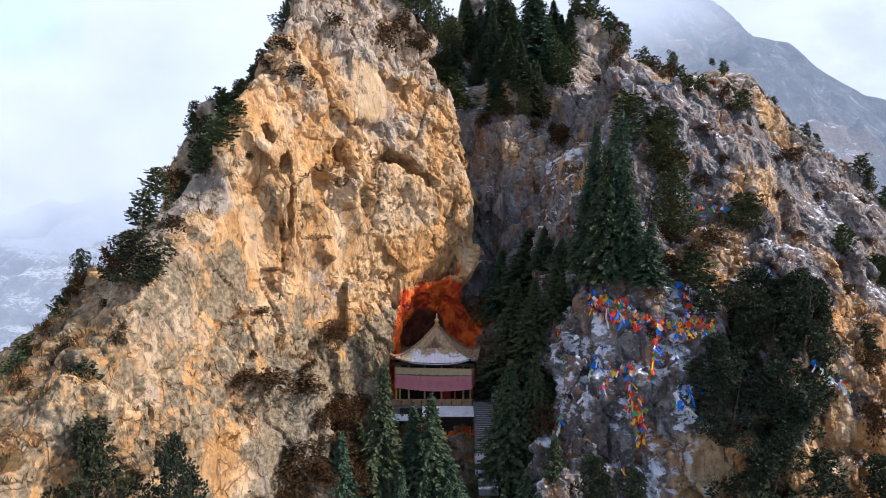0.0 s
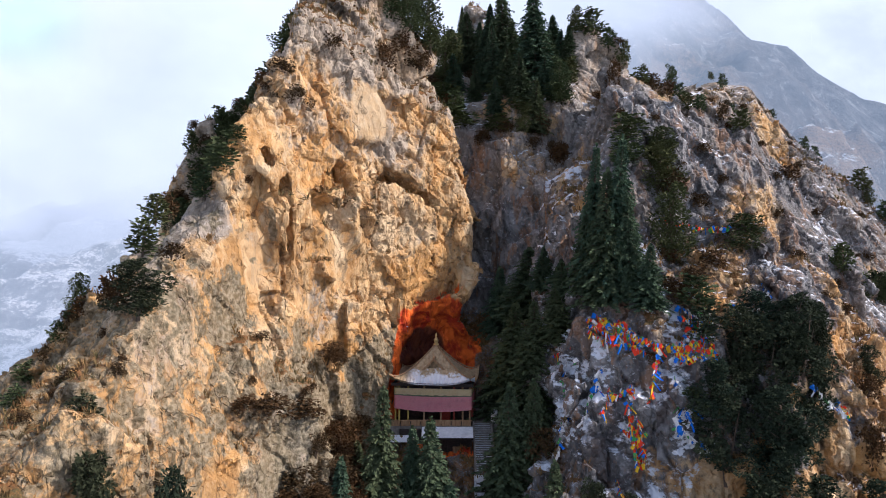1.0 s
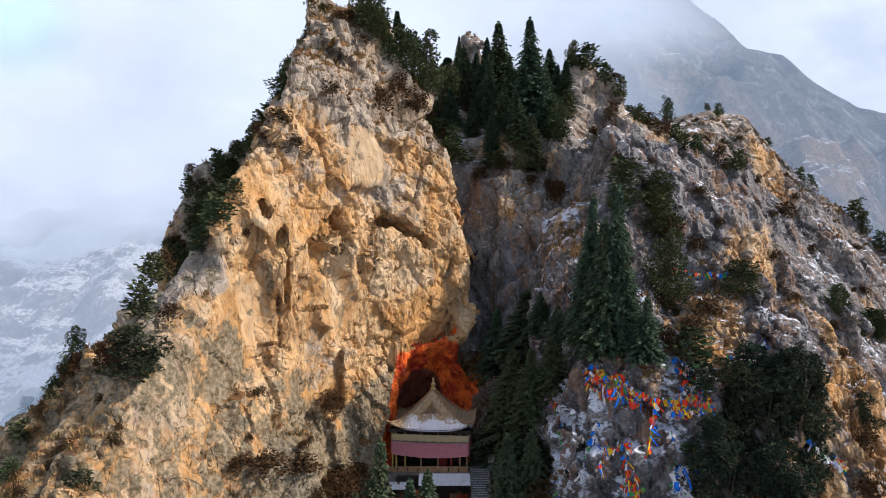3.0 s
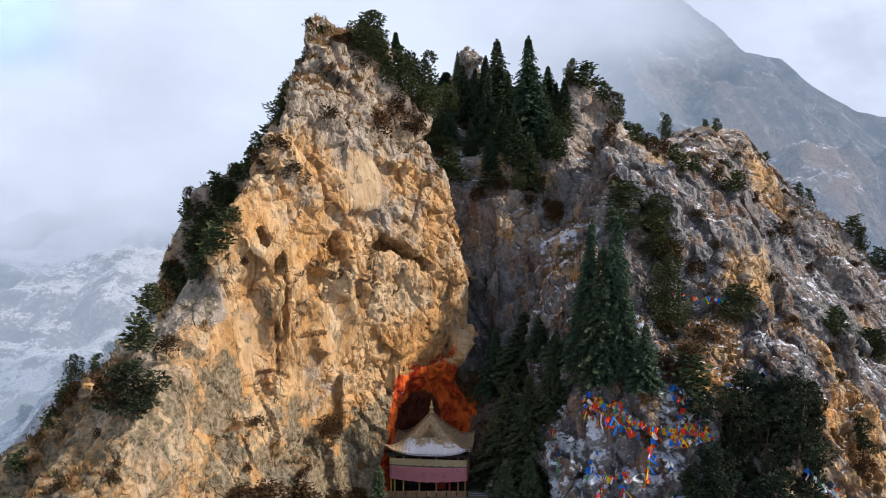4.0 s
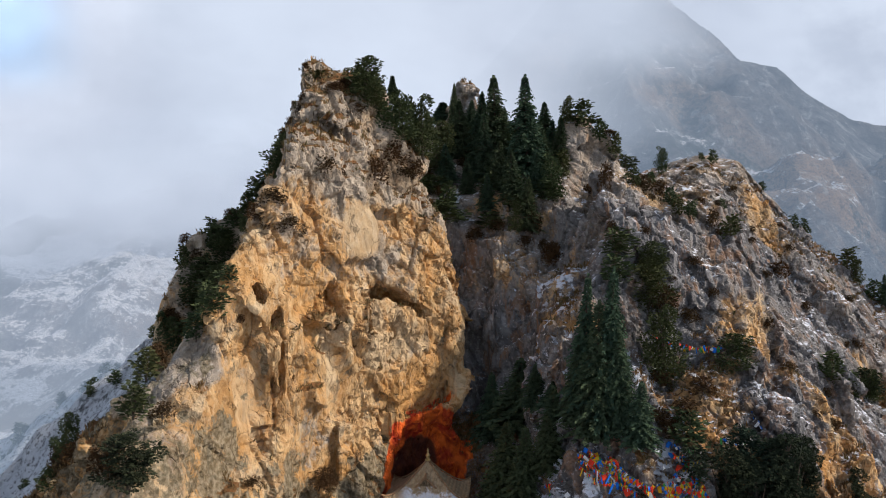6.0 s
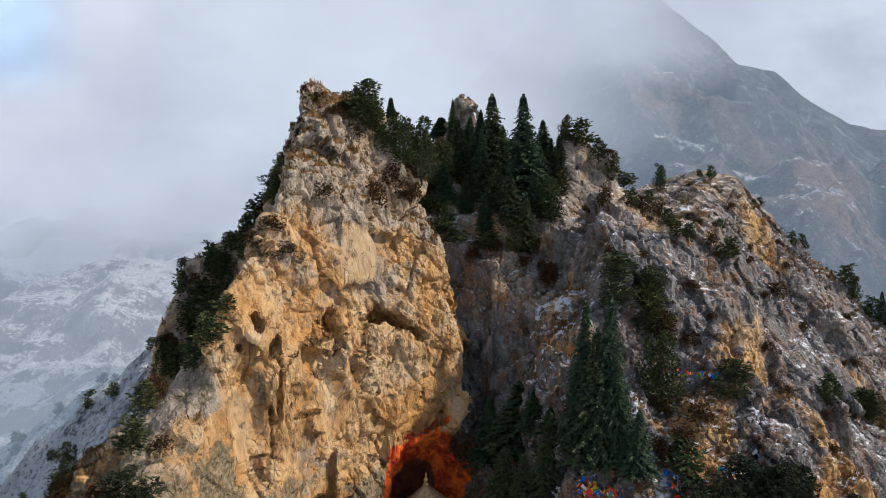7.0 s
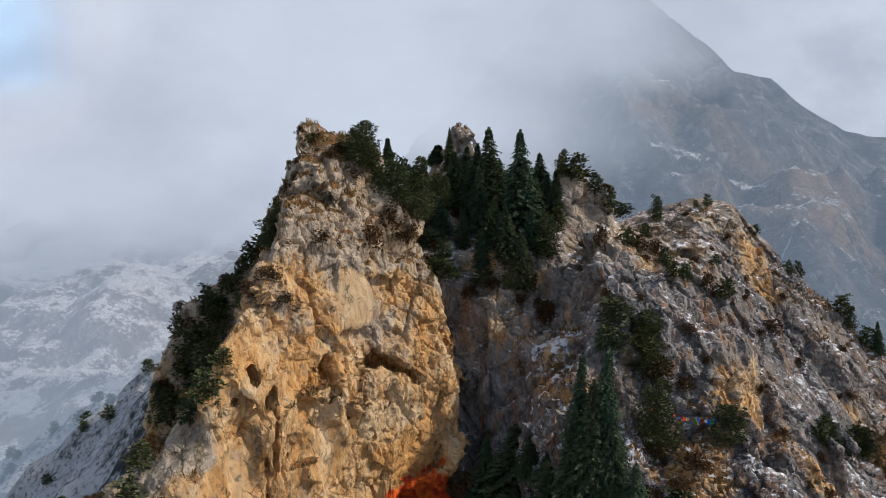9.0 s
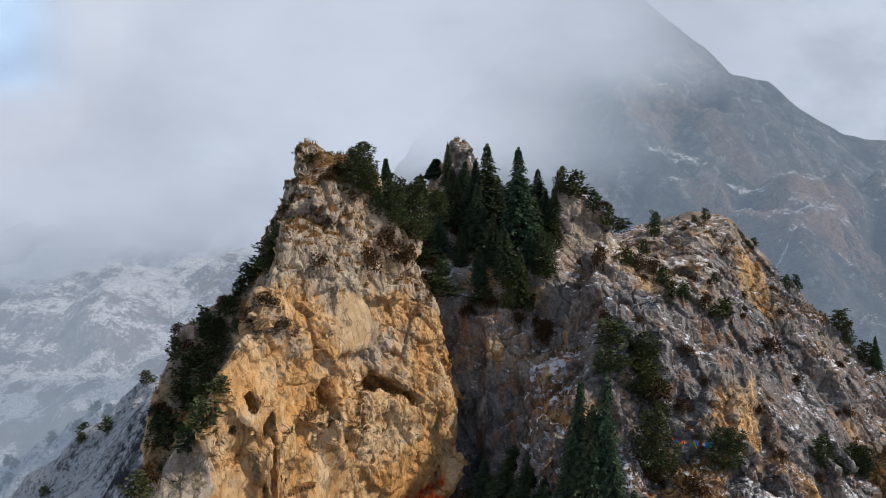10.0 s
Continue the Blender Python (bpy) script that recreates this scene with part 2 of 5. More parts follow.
def facets(p, seed=0):
    """Each cell of broken rock: its own offset and tilt; and how near its joint is."""
    p = np.asarray(p, np.float32)
    i = np.floor(p).astype(np.int64)
    f = p - i
    best, second = np.full(len(p), 9.0, np.float32), np.full(len(p), 9.0, np.float32)
    val = np.zeros(len(p), np.float32)
    for dx in (-1, 0, 1):
        for dy in (-1, 0, 1):
            for dz in (-1, 0, 1):
                h = (i[:, 0] + dx) * 374761393 + (i[:, 1] + dy) * 668265263 + (i[:, 2] + dz) * 1274126177 + seed * 974634777
                h = (h ^ (h >> 15)) * 2246822519 & 0x7FFFFFFFFFFF
                h = (h ^ (h >> 17)) * 3266489917 & 0x7FFFFFFFFFFFFF
                h ^= h >> 21
                vx = f[:, 0] - dx - ((h & 127) * np.float32(1 / 128))
                vy = f[:, 1] - dy - ((h >> 7 & 127) * np.float32(1 / 128))
                vz = f[:, 2] - dz - ((h >> 14 & 127) * np.float32(1 / 128))
                d = (vx * vx + vy * vy + vz * vz).astype(np.float32)
                near = d < best
                second = np.where(near, best, np.minimum(second, d))
                best = np.where(near, d, best)
                k = np.flatnonzero(near)
                g = h[k]
                r = [(g >> n & 127) * np.float32(1 / 128) - np.float32(0.5) for n in (21, 28, 35, 42)]
                val[k] = 0.6 * r[0] + 1.9 * (r[1] * vx[k] + r[2] * vy[k] + r[3] * vz[k])
    return val, np.sqrt(second) - np.sqrt(best)


def half(x, y, z, az, dip):
    """A rock face through (x, y, z) that looks along az (0: +x, -90: -y) and dips by that many degrees."""
    a, d = math.radians(az), math.radians(dip)
    n = (math.cos(a) * math.sin(d), math.sin(a) * math.sin(d), math.cos(d))
    return (*n, n[0] * x + n[1] * y + n[2] * z)


def smax(a, b, k):
    h = np.maximum(k - np.abs(a - b), 0) / k
    return np.maximum(a, b) + h * h * k * 0.25


def crag(X, Y, Z, faces, k=1.5):
    d = None
    for f in faces:
        a, b, c, e = half(*f)
        s = np.float32(a) * X + np.float32(b) * Y + np.float32(c) * Z - np.float32(e)
        d = s if d is None else smax(d, s, k)
    return d


MAIN = [  # the tall tan cliff over the temple
    ((-13, 72.2, 38, -41, 87), (-19.9, 64, 39.2, 191, 72), (4.0, 86, 30, 12, 88), (-0.6, 84.5, 55, 8, 66), (-5, 86, 62, 8, 44), (-12.4, 79, 61.8, -51, 50), (-14.5, 87, 66.9, -25, 25), (-10, 90, 64, 80, 66)),
    # its swelling right-hand edge, hanging over the arch
    ((-4, 81.5, 36, -57, 88), (5.0, 84.5, 37.2, 14, 74), (5.0, 84.5, 36, 14, 96), (-3, 82, 48.5, -52, 30), (-8, 79.5, 35, 215, 60), (0, 96, 40, 90, 80), (0, 83.5, 24.5, -60, 128)),
    # its near rib
    ((-21.5, 55.7, 27, -19, 82), (-25.8, 52, 28.4, 186, 62), (-25.8, 52, 28.6, -110, 50), (-22.5, 60, 31.6, -95, 36), (-20, 70, 36, 90, 62)),
    # lower buttress beneath the wall
    ((-14.5, 64.7, 17.8, -45, 70), (-14, 68, 26, -45, 35), (-11.5, 70, 15, 5, 74), (-24, 60, 20, 180, 80)),
    # low wooded rib at its foot
    ((-33, 66, 26.3, 180, 46), (-30, 62, 24, -85, 76), (-19, 70, 30, 0, 80), (-30, 80, 25, 90, 60), (-27, 66, 30.5, 150, 20)),
    # wooded shoulder behind
    ((-26.2, 86, 44, 172, 78), (-26, 81.5, 42, -78, 72), (-25.2, 86, 48.2, 165, 44), (-20, 92, 50, 90, 70), (-10, 86, 40, 0, 85)),
]
EAST = [
    # slope over the gully
    ((12, 95, 47.5, -92, 52), (12, 90, 41, -97, 80), (7.6, 92, 35, 183, 86), (30, 95, 40, 0, 80), (12, 104, 55, 90, 60)),
    # tree-grown saddle
    ((8, 103, 54.7, -95, 42), (0, 114, 64, 90, 50), (-16, 100, 50, 180, 60), (24, 110, 55, 0, 60), (0, 110, 62.5, -90, 12), (8, 96, 46, -92, 84)),
    # knob
    ((17.2, 104, 58, 185, 74), (21, 101.3, 58, -90, 74), (21.5, 103, 63, -80, 30), (24, 103, 62, 0, 48), (22, 108, 60, 90, 70)),
    # buttress
    ((30, 80, 39.5, -75, 66), (27, 77.8, 31, -78, 84), (31.5, 84.5, 46, -62, 42), (38.6, 84, 38, -18, 76), (16, 82, 38, 175, 72), (27, 101, 55.5, -50, 25), (30, 106, 54, 90, 65)),
    # long ridge
    ((45, 95, 41, -35, 54), (36, 113, 54.3, -125, 22), (54, 132, 62, 60, 62), (26, 120, 50, 180, 80), (44, 130, 61.0, 185, 21), (40, 82, 30, -75, 84)),
    ((67.6, 117, 38, -35, 54), (57, 113.5, 45, -105, 72), (40, 120, 55.6, -125, 20), (58, 134, 60, 60, 62), (34, 120, 55, 180, 76), (44, 130, 61.0, 185, 21)),
    ((68.9, 116.6, 38, -70, 54), (60.5, 115, 40, -160, 76), (67, 118, 46.6, 0, 45), (70, 125, 44, 75, 60)),
    # far knoll
    ((6, 122.5, 70, -90, 74), (1.5, 126, 68, 185, 68), (9.5, 126, 68, 0, 70), (6, 128, 74, 90, 60), (6, 124, 74.5, -90, 15)),
]
FLAGS = [
    ((19.5, 64, 16, -88, 80), (20, 66.2, 24, -90, 44), (11.2, 68, 18, 188, 76), (43, 72, 18, -25, 58), (20, 95, 30, 90, 60)),
    ((36, 66.3, 15, -55, 70), (36, 68, 22, -60, 45), (30, 66, 15, 190, 80), (52, 78, 15, -10, 60), (36, 95, 30, 90, 60)),
]
SLOPE = [((0, 75.5, 11.0, -90, 35), (0, 100, 30, 90, 80), (-21, 60, 0, 185, 68)), ((4, 97, 24, -95, 62), (-8, 92, 40, 180, 80), (14, 92, 40, 0, 80), (4, 112, 50, 90, 80))]
ARCH = ((1.2, 82.0, 16.0), (6.6, 6.0, 10.6))  # the cave over the temple
# hollows in the wall: middle, half length along the wall, depth, half height, tilt within the wall
HOLLOWS = [
    ((-6.4, 83.4, 38.9), 2.3, 2.3, 1.6, -27), ((-3.9, 85.3, 37.4), 1.4, 1.9, 1.2, -22), ((-17.4, 70.7, 37.6), 1.0, 1.7, 1.3, 10), ((-11.6, 76.4, 39.0), 0.7, 1.4, 1.8, 4),
    ((-4.5, 81.8, 39.8), 2.5, 5.2, 0.78, -27), ((-2.1, 83.7, 38.2), 1.5, 4.6, 0.66, -22), ((-5.6, 80.7, 40.6), 1.2, 2.6, 0.6, -10),
    ((-15.9, 69.4, 38.3), 1.1, 4.0, 1.0, 20), ((-15.2, 69.4, 34.6), 0.40, 2.0, 4.6, -3), ((-17.2, 67.9, 40.8), 0.75, 1.9, 1.3, 12),
    ((-10.4, 75.3, 39.5), 0.6, 3.0, 2.3, 4), ((-10.9, 74.9, 37.0), 0.9, 1.2, 0.8, -30), ((-17.0, 67.0, 32.0), 2.3, 1.3, 5.4, 14), ((-16.15, 67.7, 26.95), 0.42, 1.2, 1.5, 3),
    ((-12.5, 73.0, 40.4), 2.6, 1.2, 2.3, -12), ((-7.4, 78.9, 43.2), 3.4, 1.3, 0.75, -5), ((-3.5, 82.6, 45.8), 0.5, 1.2, 3.2, -10), ((-1.2, 84.2, 46.0), 0.5, 1.3, 3.6, -12),
    ((1.0, 84.6, 43.6), 0.45, 1.2, 3.4, -14), ((-12.9, 72.1, 32.6), 2.8, 0.8, 1.6, -18), ((-8.0, 76.6, 34.0), 0.5, 1.0, 2.6, 16), ((-6.8, 77.6, 37.5), 0.6, 1.1, 1.5, -12),
    ((-3.8, 80.8, 33.6), 2.6, 0.7, 1.2, 24), ((-13.6, 71.5, 43.6), 0.6, 1.1, 2.6, -16), ((-15.6, 69.6, 45.2), 0.7, 1.0, 2.2, 20), ((-10.2, 74.6, 29.0), 1.2, 0.9, 2.4, 14),
    ((-10.8, 75.4, 52.4), 0.5, 1.0, 2.4, -24), ((-6.0, 79.2, 53.0), 0.5, 1.1, 2.8, -20), ((-8.4, 76.6, 22.8), 1.6, 0.8, 0.9, -15), ((-20.2, 62.5, 33.6), 0.9, 1.0, 0.7, 0),
    ((-3.0, 82.4, 53.0), 0.5, 1.2, 3.0, -22)]
SLAB = (-7.7, 78.6, 47.2)  # a smooth pale slab high in the wall


def rock(X, Y, Z, group):
    d = None
    for faces in group:
        s = crag(X, Y, Z, faces)
        d = s if d is None else -smax(-d, -s, 1.2)
    return d
# ---- rock mesh ----
def nets(d, origin, h):
    """Surface nets: the quads where d changes sign."""
    s = d < 0
    nx, ny, nz = (n - 1 for n in d.shape)
    corner = [(a, b, c) for a in (0, 1) for b in (0, 1) for c in (0, 1)]
    count = sum(s[a:a + nx, b:b + ny, c:c + nz].astype(np.int8) for a, b, c in corner)
    cell = np.argwhere((count > 0) & (count < 8))
    index = np.full((nx, ny, nz), -1, np.int32)
    index[cell[:, 0], cell[:, 1], cell[:, 2]] = np.arange(len(cell))
    v = {k: d[cell[:, 0] + k[0], cell[:, 1] + k[1], cell[:, 2] + k[2]] for k in corner}
    total, n = np.zeros((len(cell), 3), np.float32), np.zeros(len(cell), np.float32)
    for k in corner:
        for axis in range(3):
            if k[axis]:
                continue
            j = tuple(1 if i == axis else k[i] for i in range(3))
            cross = (v[k] < 0) != (v[j] < 0)
            t = v[k] / np.where(cross, v[k] - v[j], 1)
            for i in range(3):
                total[:, i] += np.where(cross, t if i == axis else k[i], 0)
            n += cross
    verts = (cell + total / n[:, None]) * h + np.array(origin)
    quads = []
    for axis in range(3):
        lo, hi = [slice(None)] * 3, [slice(None)] * 3
        lo[axis], hi[axis] = slice(0, -1), slice(1, None)
        flip = s[tuple(lo)] != s[tuple(hi)]
        e = np.argwhere(flip)
        u, w = [i for i in range(3) if i != axis]
        e = e[(e[:, u] > 0) & (e[:, w] > 0) & (e[:, u] < index.shape[u]) & (e[:, w] < index.shape[w])]
        q = []
        for du, dw in ((-1, -1), (0, -1), (0, 0), (-1, 0)):
            c = e.copy()
            c[:, u] += du
            c[:, w] += dw
            q.append(index[c[:, 0], c[:, 1], c[:, 2]])
        q = np.stack(q, 1)
        inside = s[e[:, 0], e[:, 1], e[:, 2]]
        turn = inside if axis != 1 else ~inside
        quads.append(np.where(turn[:, None], q, q[:, ::-1]))
    quads = np.concatenate(quads)
    return verts, quads[(quads >= 0).all(1)]


def normals(v, q):
    n = np.cross(v[q[:, 2]] - v[q[:, 0]], v[q[:, 3]] - v[q[:, 1]])
    out = np.zeros_like(v)
    for k in range(4):
        for i in range(3):
            out[:, i] += np.bincount(q[:, k], n[:, i], len(v))
    return out / np.maximum(np.linalg.norm(out, axis=1), 1e-9)[:, None]


def finer(v, q):
    """Each quad into four."""
    e = np.concatenate([np.sort(np.stack((q[:, k], q[:, (k + 1) % 4]), 1), 1) for k in range(4)])
    key = e[:, 0].astype(np.int64) * len(v) + e[:, 1]
    uniq, inv = np.unique(key, return_inverse=True)
    mid = (v[uniq // len(v)] + v[uniq % len(v)]) / 2
    m = len(v) + inv.reshape(4, -1).T
    c = len(v) + len(uniq) + np.arange(len(q))
    v = np.concatenate((v, mid, v[q].mean(1)))
    return v, np.concatenate([np.stack((q[:, k], m[:, k], c, m[:, k - 1]), 1) for k in range(4)])


def sheet(name, v, q, material, attrs, smooth=True):
    me = bpy.data.meshes.new(name)
    me.vertices.add(len(v)), me.loops.add(q.size), me.polygons.add(len(q))
    me.vertices.foreach_set("co", v.astype(np.float32).ravel())
    me.polygons.foreach_set("loop_start", np.arange(0, q.size, 4, dtype=np.int32))
    me.loops.foreach_set("vertex_index", q.astype(np.int32).ravel())
    me.polygons.foreach_set("use_smooth", np.full(len(q), smooth))
    for key, val in attrs.items():
        if val.ndim == 2:
            a = me.attributes.new(key, "FLOAT_COLOR", "POINT")
            a.data.foreach_set("color", np.concatenate((val, np.ones((len(v), 1))), 1).astype(np.float32).ravel())
        else:
            a = me.attributes.new(key, "FLOAT", "POINT")
            a.data.foreach_set("value", val.astype(np.float32))
    me.materials.append(material)
    me.update(calc_edges=True)
    return new(name, me)


def step(v, a, b):
    t = np.clip((v - a) / (b - a), 0, 1)
    return t * t * (3 - 2 * t)


CELL, LOW = 0.5, (-64.0, 30.0, -16.0)
gx, gy, gz = (np.arange(LOW[i], e, CELL, dtype=np.float32) for i, e in enumerate((88.0, 142.0, 80.0)))
X, Y, Z = gx[:, None, None], gy[None, :, None], gz[None, None, :]
D = rock(X, Y, Z, MAIN)
for g in (EAST, FLAGS, SLOPE):
    D = -smax(-D, -rock(X, Y, Z, g), 1.2)
near = np.argwhere(np.abs(D) < 3.6)
pts = near * CELL + np.array(LOW)
amp = step(pts[:, 2], 2, 12) * (1 - 0.55 * step(pts[:, 1], 98, 104))
push = 1.3 * fbm(pts / (13, 13, 17), 2, 5) + 0.35 * fbm(pts / (4.2, 4.2, 9.0), 2, 9)
skew = pts + np.stack((0.35 * pts[:, 2], 0 * pts[:, 0], -0.3 * pts[:, 0]), 1)
block, joint = facets(skew / (5.4, 5.4, 7.0), 21)
push += 2.1 * block
for at, r, keep in ((SLAB, 4.6, 0.1), ((-20.8, 61.5, 32.5), 7.5, 0.3)):
    push *= keep + (1 - keep) * step(np.linalg.norm((pts - at) / (1, 1, 1.1), axis=1), 0.6 * r, r)
D[near[:, 0], near[:, 1], near[:, 2]] -= (push * (0.35 + 0.65 * amp) * 0.85).astype(np.float32)


def carve(c, r, local, wobble):
    """Cuts an ellipsoid with radii r about c out of D, measured in the axes of local, its edge uneven by wobble."""
    big = max(r) + 3
    cut = tuple(slice(int((c[i] - big - LOW[i]) / CELL), int((c[i] + big - LOW[i]) / CELL)) for i in range(3))
    spot = np.stack(np.meshgrid(gx[cut[0]], gy[cut[1]], gz[cut[2]], indexing="ij"), -1).reshape(-1, 3)
    q = (spot - c) @ np.array(local).T + wobble * np.stack([fbm(spot / 1.6, 2, 60 + k) for k in range(3)], 1)
    hole = (np.linalg.norm(q / r, axis=1) - 1) * min(r)
    D[cut] = smax(D[cut], -hole.reshape(D[cut].shape).astype(np.float32), 0.35)


carve(ARCH[0], ARCH[1], np.eye(3), 0.5)
for c, half_long, deep, half_high, tilt in HOLLOWS:
    a, b = math.radians(49), math.radians(tilt)
    along, up = np.array((math.cos(a), math.sin(a), 0)), np.array((0, 0, 1.0))
    carve(c, (half_long, deep, half_high), (math.cos(b) * along + math.sin(b) * up, (math.sin(a), -math.cos(a), 0), math.cos(b) * up - math.sin(b) * along), 0.22)
V, Q = nets(D, LOW, CELL)
del D
NRM = normals(V, Q)
seen = (NRM[Q[:, 0], 1] < 0.35) & (V[Q[:, 0], 2] > 3) & (V[Q[:, 0], 1] < 126)
BACK, (V, Q) = Q[~seen], finer(V, Q[seen])  # the far sides stay coarse
NRM = normals(V, Q)
skew = V + np.stack((0.35 * V[:, 2], 0 * V[:, 0], -0.3 * V[:, 0]), 1)
block, joint = facets(skew / (2.5, 2.5, 4.2), 31)
small, joint2 = facets(skew / (1.05, 1.05, 1.7), 37)
calm = 0.4 + 0.6 * step(fbm(V / 10.0, 2, 43), -0.35, 0.45)
for at, r in ((SLAB, 4.2), ((-17.0, 65.5, 31.5), 4.5), ((-9.5, 74.0, 31.0), 5.0)):  # smooth water-worn slabs
    calm *= 0.12 + 0.88 * step(np.linalg.norm((V - at) / (1, 1, 1.1), axis=1), 0.6 * r, r)
calm = np.where((V[:, 0] > 7) & (V[:, 1] < 80), np.maximum(calm, 1.15), calm)
long_v = V @ np.array(((0.90, 0.0, -0.44), (0.0, 1.0, 0.0), (0.44, 0.0, 0.90))).T
shard, joint3 = facets(long_v / (1.2, 1.2, 3.6), 47)
cleft = 0.34 * (1 - step(joint, 0.0, 0.13)) + 0.11 * (1 - step(joint2, 0.0, 0.16)) + 0.12 * (1 - step(joint3, 0.0, 0.14))
pocket = step(fbm(V / (1.7, 1.7, 1.3), 2, 91), 0.35, 0.75)
V = V + NRM * (calm * (0.66 * block + 0.19 * small + 0.16 * shard - cleft - 0.3 * pocket) + 0.06 * fbm(V / 1.6, 3, 41))[:, None]
Q = np.concatenate((Q, BACK))
NRM = normals(V, Q)

# what covers the rock where
flat = NRM[:, 2]
which = np.stack([rock(V[:, 0], V[:, 1], V[:, 2], g) for g in (MAIN, EAST, FLAGS, SLOPE)], 1)
owner = which.argmin(1)
n1, n2 = fbm(V / 9.0, 4, 51), fbm(V / 3.5, 4, 57)
warm = np.where(owner == 0, 0.85 + 0.4 * n1, 0.10 + 0.5 * n1)
warm -= 0.85 * (owner == 0) * step(V[:, 2] + 9 * n1 + 5 * n2, 42, 60)
warm += 0.36 * (owner == 2) * step(V[:, 0], 27, 34) + 0.22 * (owner == 1) * step(V[:, 0], 31, 34) * step(-V[:, 0], -43, -38) * step(-V[:, 2], -44, -38) * step(-V[:, 1], -90, -84) + 0.22 * (owner == 1) * step(V[:, 0], 35, 40) * step(-V[:, 0], -46, -42) * step(-V[:, 2], -46, -38)
warm -= 0.42 * (owner == 0) * step(-V[:, 0] - 0.14 * (V[:, 2] - 30) + 2.0 * n2, 17.5, 20.5) * step(V[:, 2] + 3 * n2, 29, 35)
low = (owner == 0) * step(-V[:, 2] + 5 * n2, -27, -20) * step(V[:, 0] + 2 * n1, -18.5, -15)  # the mossy buttress
warm -= 0.1 * low
warm += 0.6 * (owner == 2) * step(V[:, 0], 16.5, 19) * step(-V[:, 2] + 3 * n2, -17, -13)
moss = 0.8 * low + 0.55 * (owner == 0) * step(-V[:, 0] - 0.14 * (V[:, 2] - 30) + 2.0 * n2, 17.5, 20.0) * step(-V[:, 2] + 4 * n2, -38, -30) + 0.2 * (owner == 0) * step(n1, 0.1, 0.6)
panel = 1 - step(np.linalg.norm((V - (-16.9, 66.8, 31.6)) / (1, 1, 2.2), axis=1) + 0.4 * n2, 1.6, 2.6)
moss += 0.8 * (1 - step(np.linalg.norm((V - (-16.3, 67.6, 33.6)) / (0.6, 1.6, 2.6), axis=1) + 0.2 * n2, 0.7, 1.2))
at_slab = (owner == 0) * (1 - step(np.linalg.norm((V - SLAB) / (1, 1, 1.1), axis=1) + 0.4 * n2, 2.4, 3.6))
worn = np.maximum(at_slab, 0.7 * panel * (owner == 0))
warm = warm * (1 - at_slab) + 0.46 * at_slab
snow = np.where(owner == 0, -0.3, 0.10) + 0.34 * step(flat, 0.2, 0.8) * (owner > 0) + 0.12 * n2 + (0.15 + 0.42 * vnoise(V / (1.1, 1.1, 2.6), 63)) * (owner == 2) * (V[:, 0] < 24) - 0.2 * (owner == 3)
grass = np.where(owner == 1, 0.5, 0.9) * step(flat + 0.25 * n2, 0.5, 0.75) * (0.55 + 0.6 * n1) + 0.5 * (owner == 3)
grass += 0.8 * (owner == 0) * step(flat + 0.2 * n1, 0.42, 0.6) * step(V[:, 2], 50, 58)
grass += (owner == 0) * step(V[:, 2], 53, 60) * step(flat, 0.3, 0.6) * (0.35 + 0.5 * n2) + (owner == 1) * step(V[:, 1], 108, 118) * step(flat, 0.4, 0.75) * (0.3 + 0.6 * n2)
arch = np.sqrt(((V[:, 0] - 0.4) / 7.9) ** 2 + ((V[:, 2] - 15) / 12.2) ** 2 + ((V[:, 1] - 83) / 9.0) ** 2)
red = (1.15 - step(arch + 0.12 * n2, 0.82, 1.14) * 1.3) * (1 - step(V[:, 0] + 1.5 * n2, 2.2, 4.8))
# black water-stain streaks down the outcrop; dark rounded patch inside the arch
dark_marks = 0.55 * (owner == 2) * step(vnoise(V / (1.3, 1.3, 5.5), 67) + 0.3 * n2, -0.05, 0.5) + 1 - step(np.linalg.norm((V - (-2.0, 84.0, 19.0)) / (3.6, 9.0, 4.6), axis=1) + 0.2 * n1, 0.75, 1.1)
pale = (owner == 0) * (0.38 + 0.62 * step(V[:, 2] + 4 * n1, 30, 42)) + (owner == 1) * (0.10 + 0.6 * step(V[:, 2] + 3 * n2, 51, 58) + 0.35 * n1)
pale = np.where(owner == 0, np.maximum(pale, 0.75), pale)
grass += 0.32 * low * (0.6 + 0.8 * n2)
kind_col = np.clip(np.stack((warm, snow, grass), 1), 0, 1)

face_owner = owner[Q[:, 0]]
for k, (name, label, cat) in enumerate((
        ("cliff", "tall tan and ochre limestone cliff with hollows and grey top", "cliff"),
        ("mountainside", "grey fractured rocky mountainside dusted with snow", "mountainside"),
        ("outcrop", "grey rock outcrop streaked with snow and prayer flags", "outcrop"),
        ("slope", "steep earth and scrub slope below the cliff temple", "slope"))):
    f = Q[face_owner == k]
    used, inv = np.unique(f, return_inverse=True)
    ob = sheet(name, V[used], inv.reshape(-1, 4), LIMESTONE, {"ground_kind": kind_col[used], "red_paint": np.clip(red[used], 0, 1), "dark_marks": dark_marks[used], "pale_rock": pale[used], "moss": np.clip(moss[used], 0, 1), "worn": worn[used]}, False)
    tagged(ob, label, cat, kind="structure")

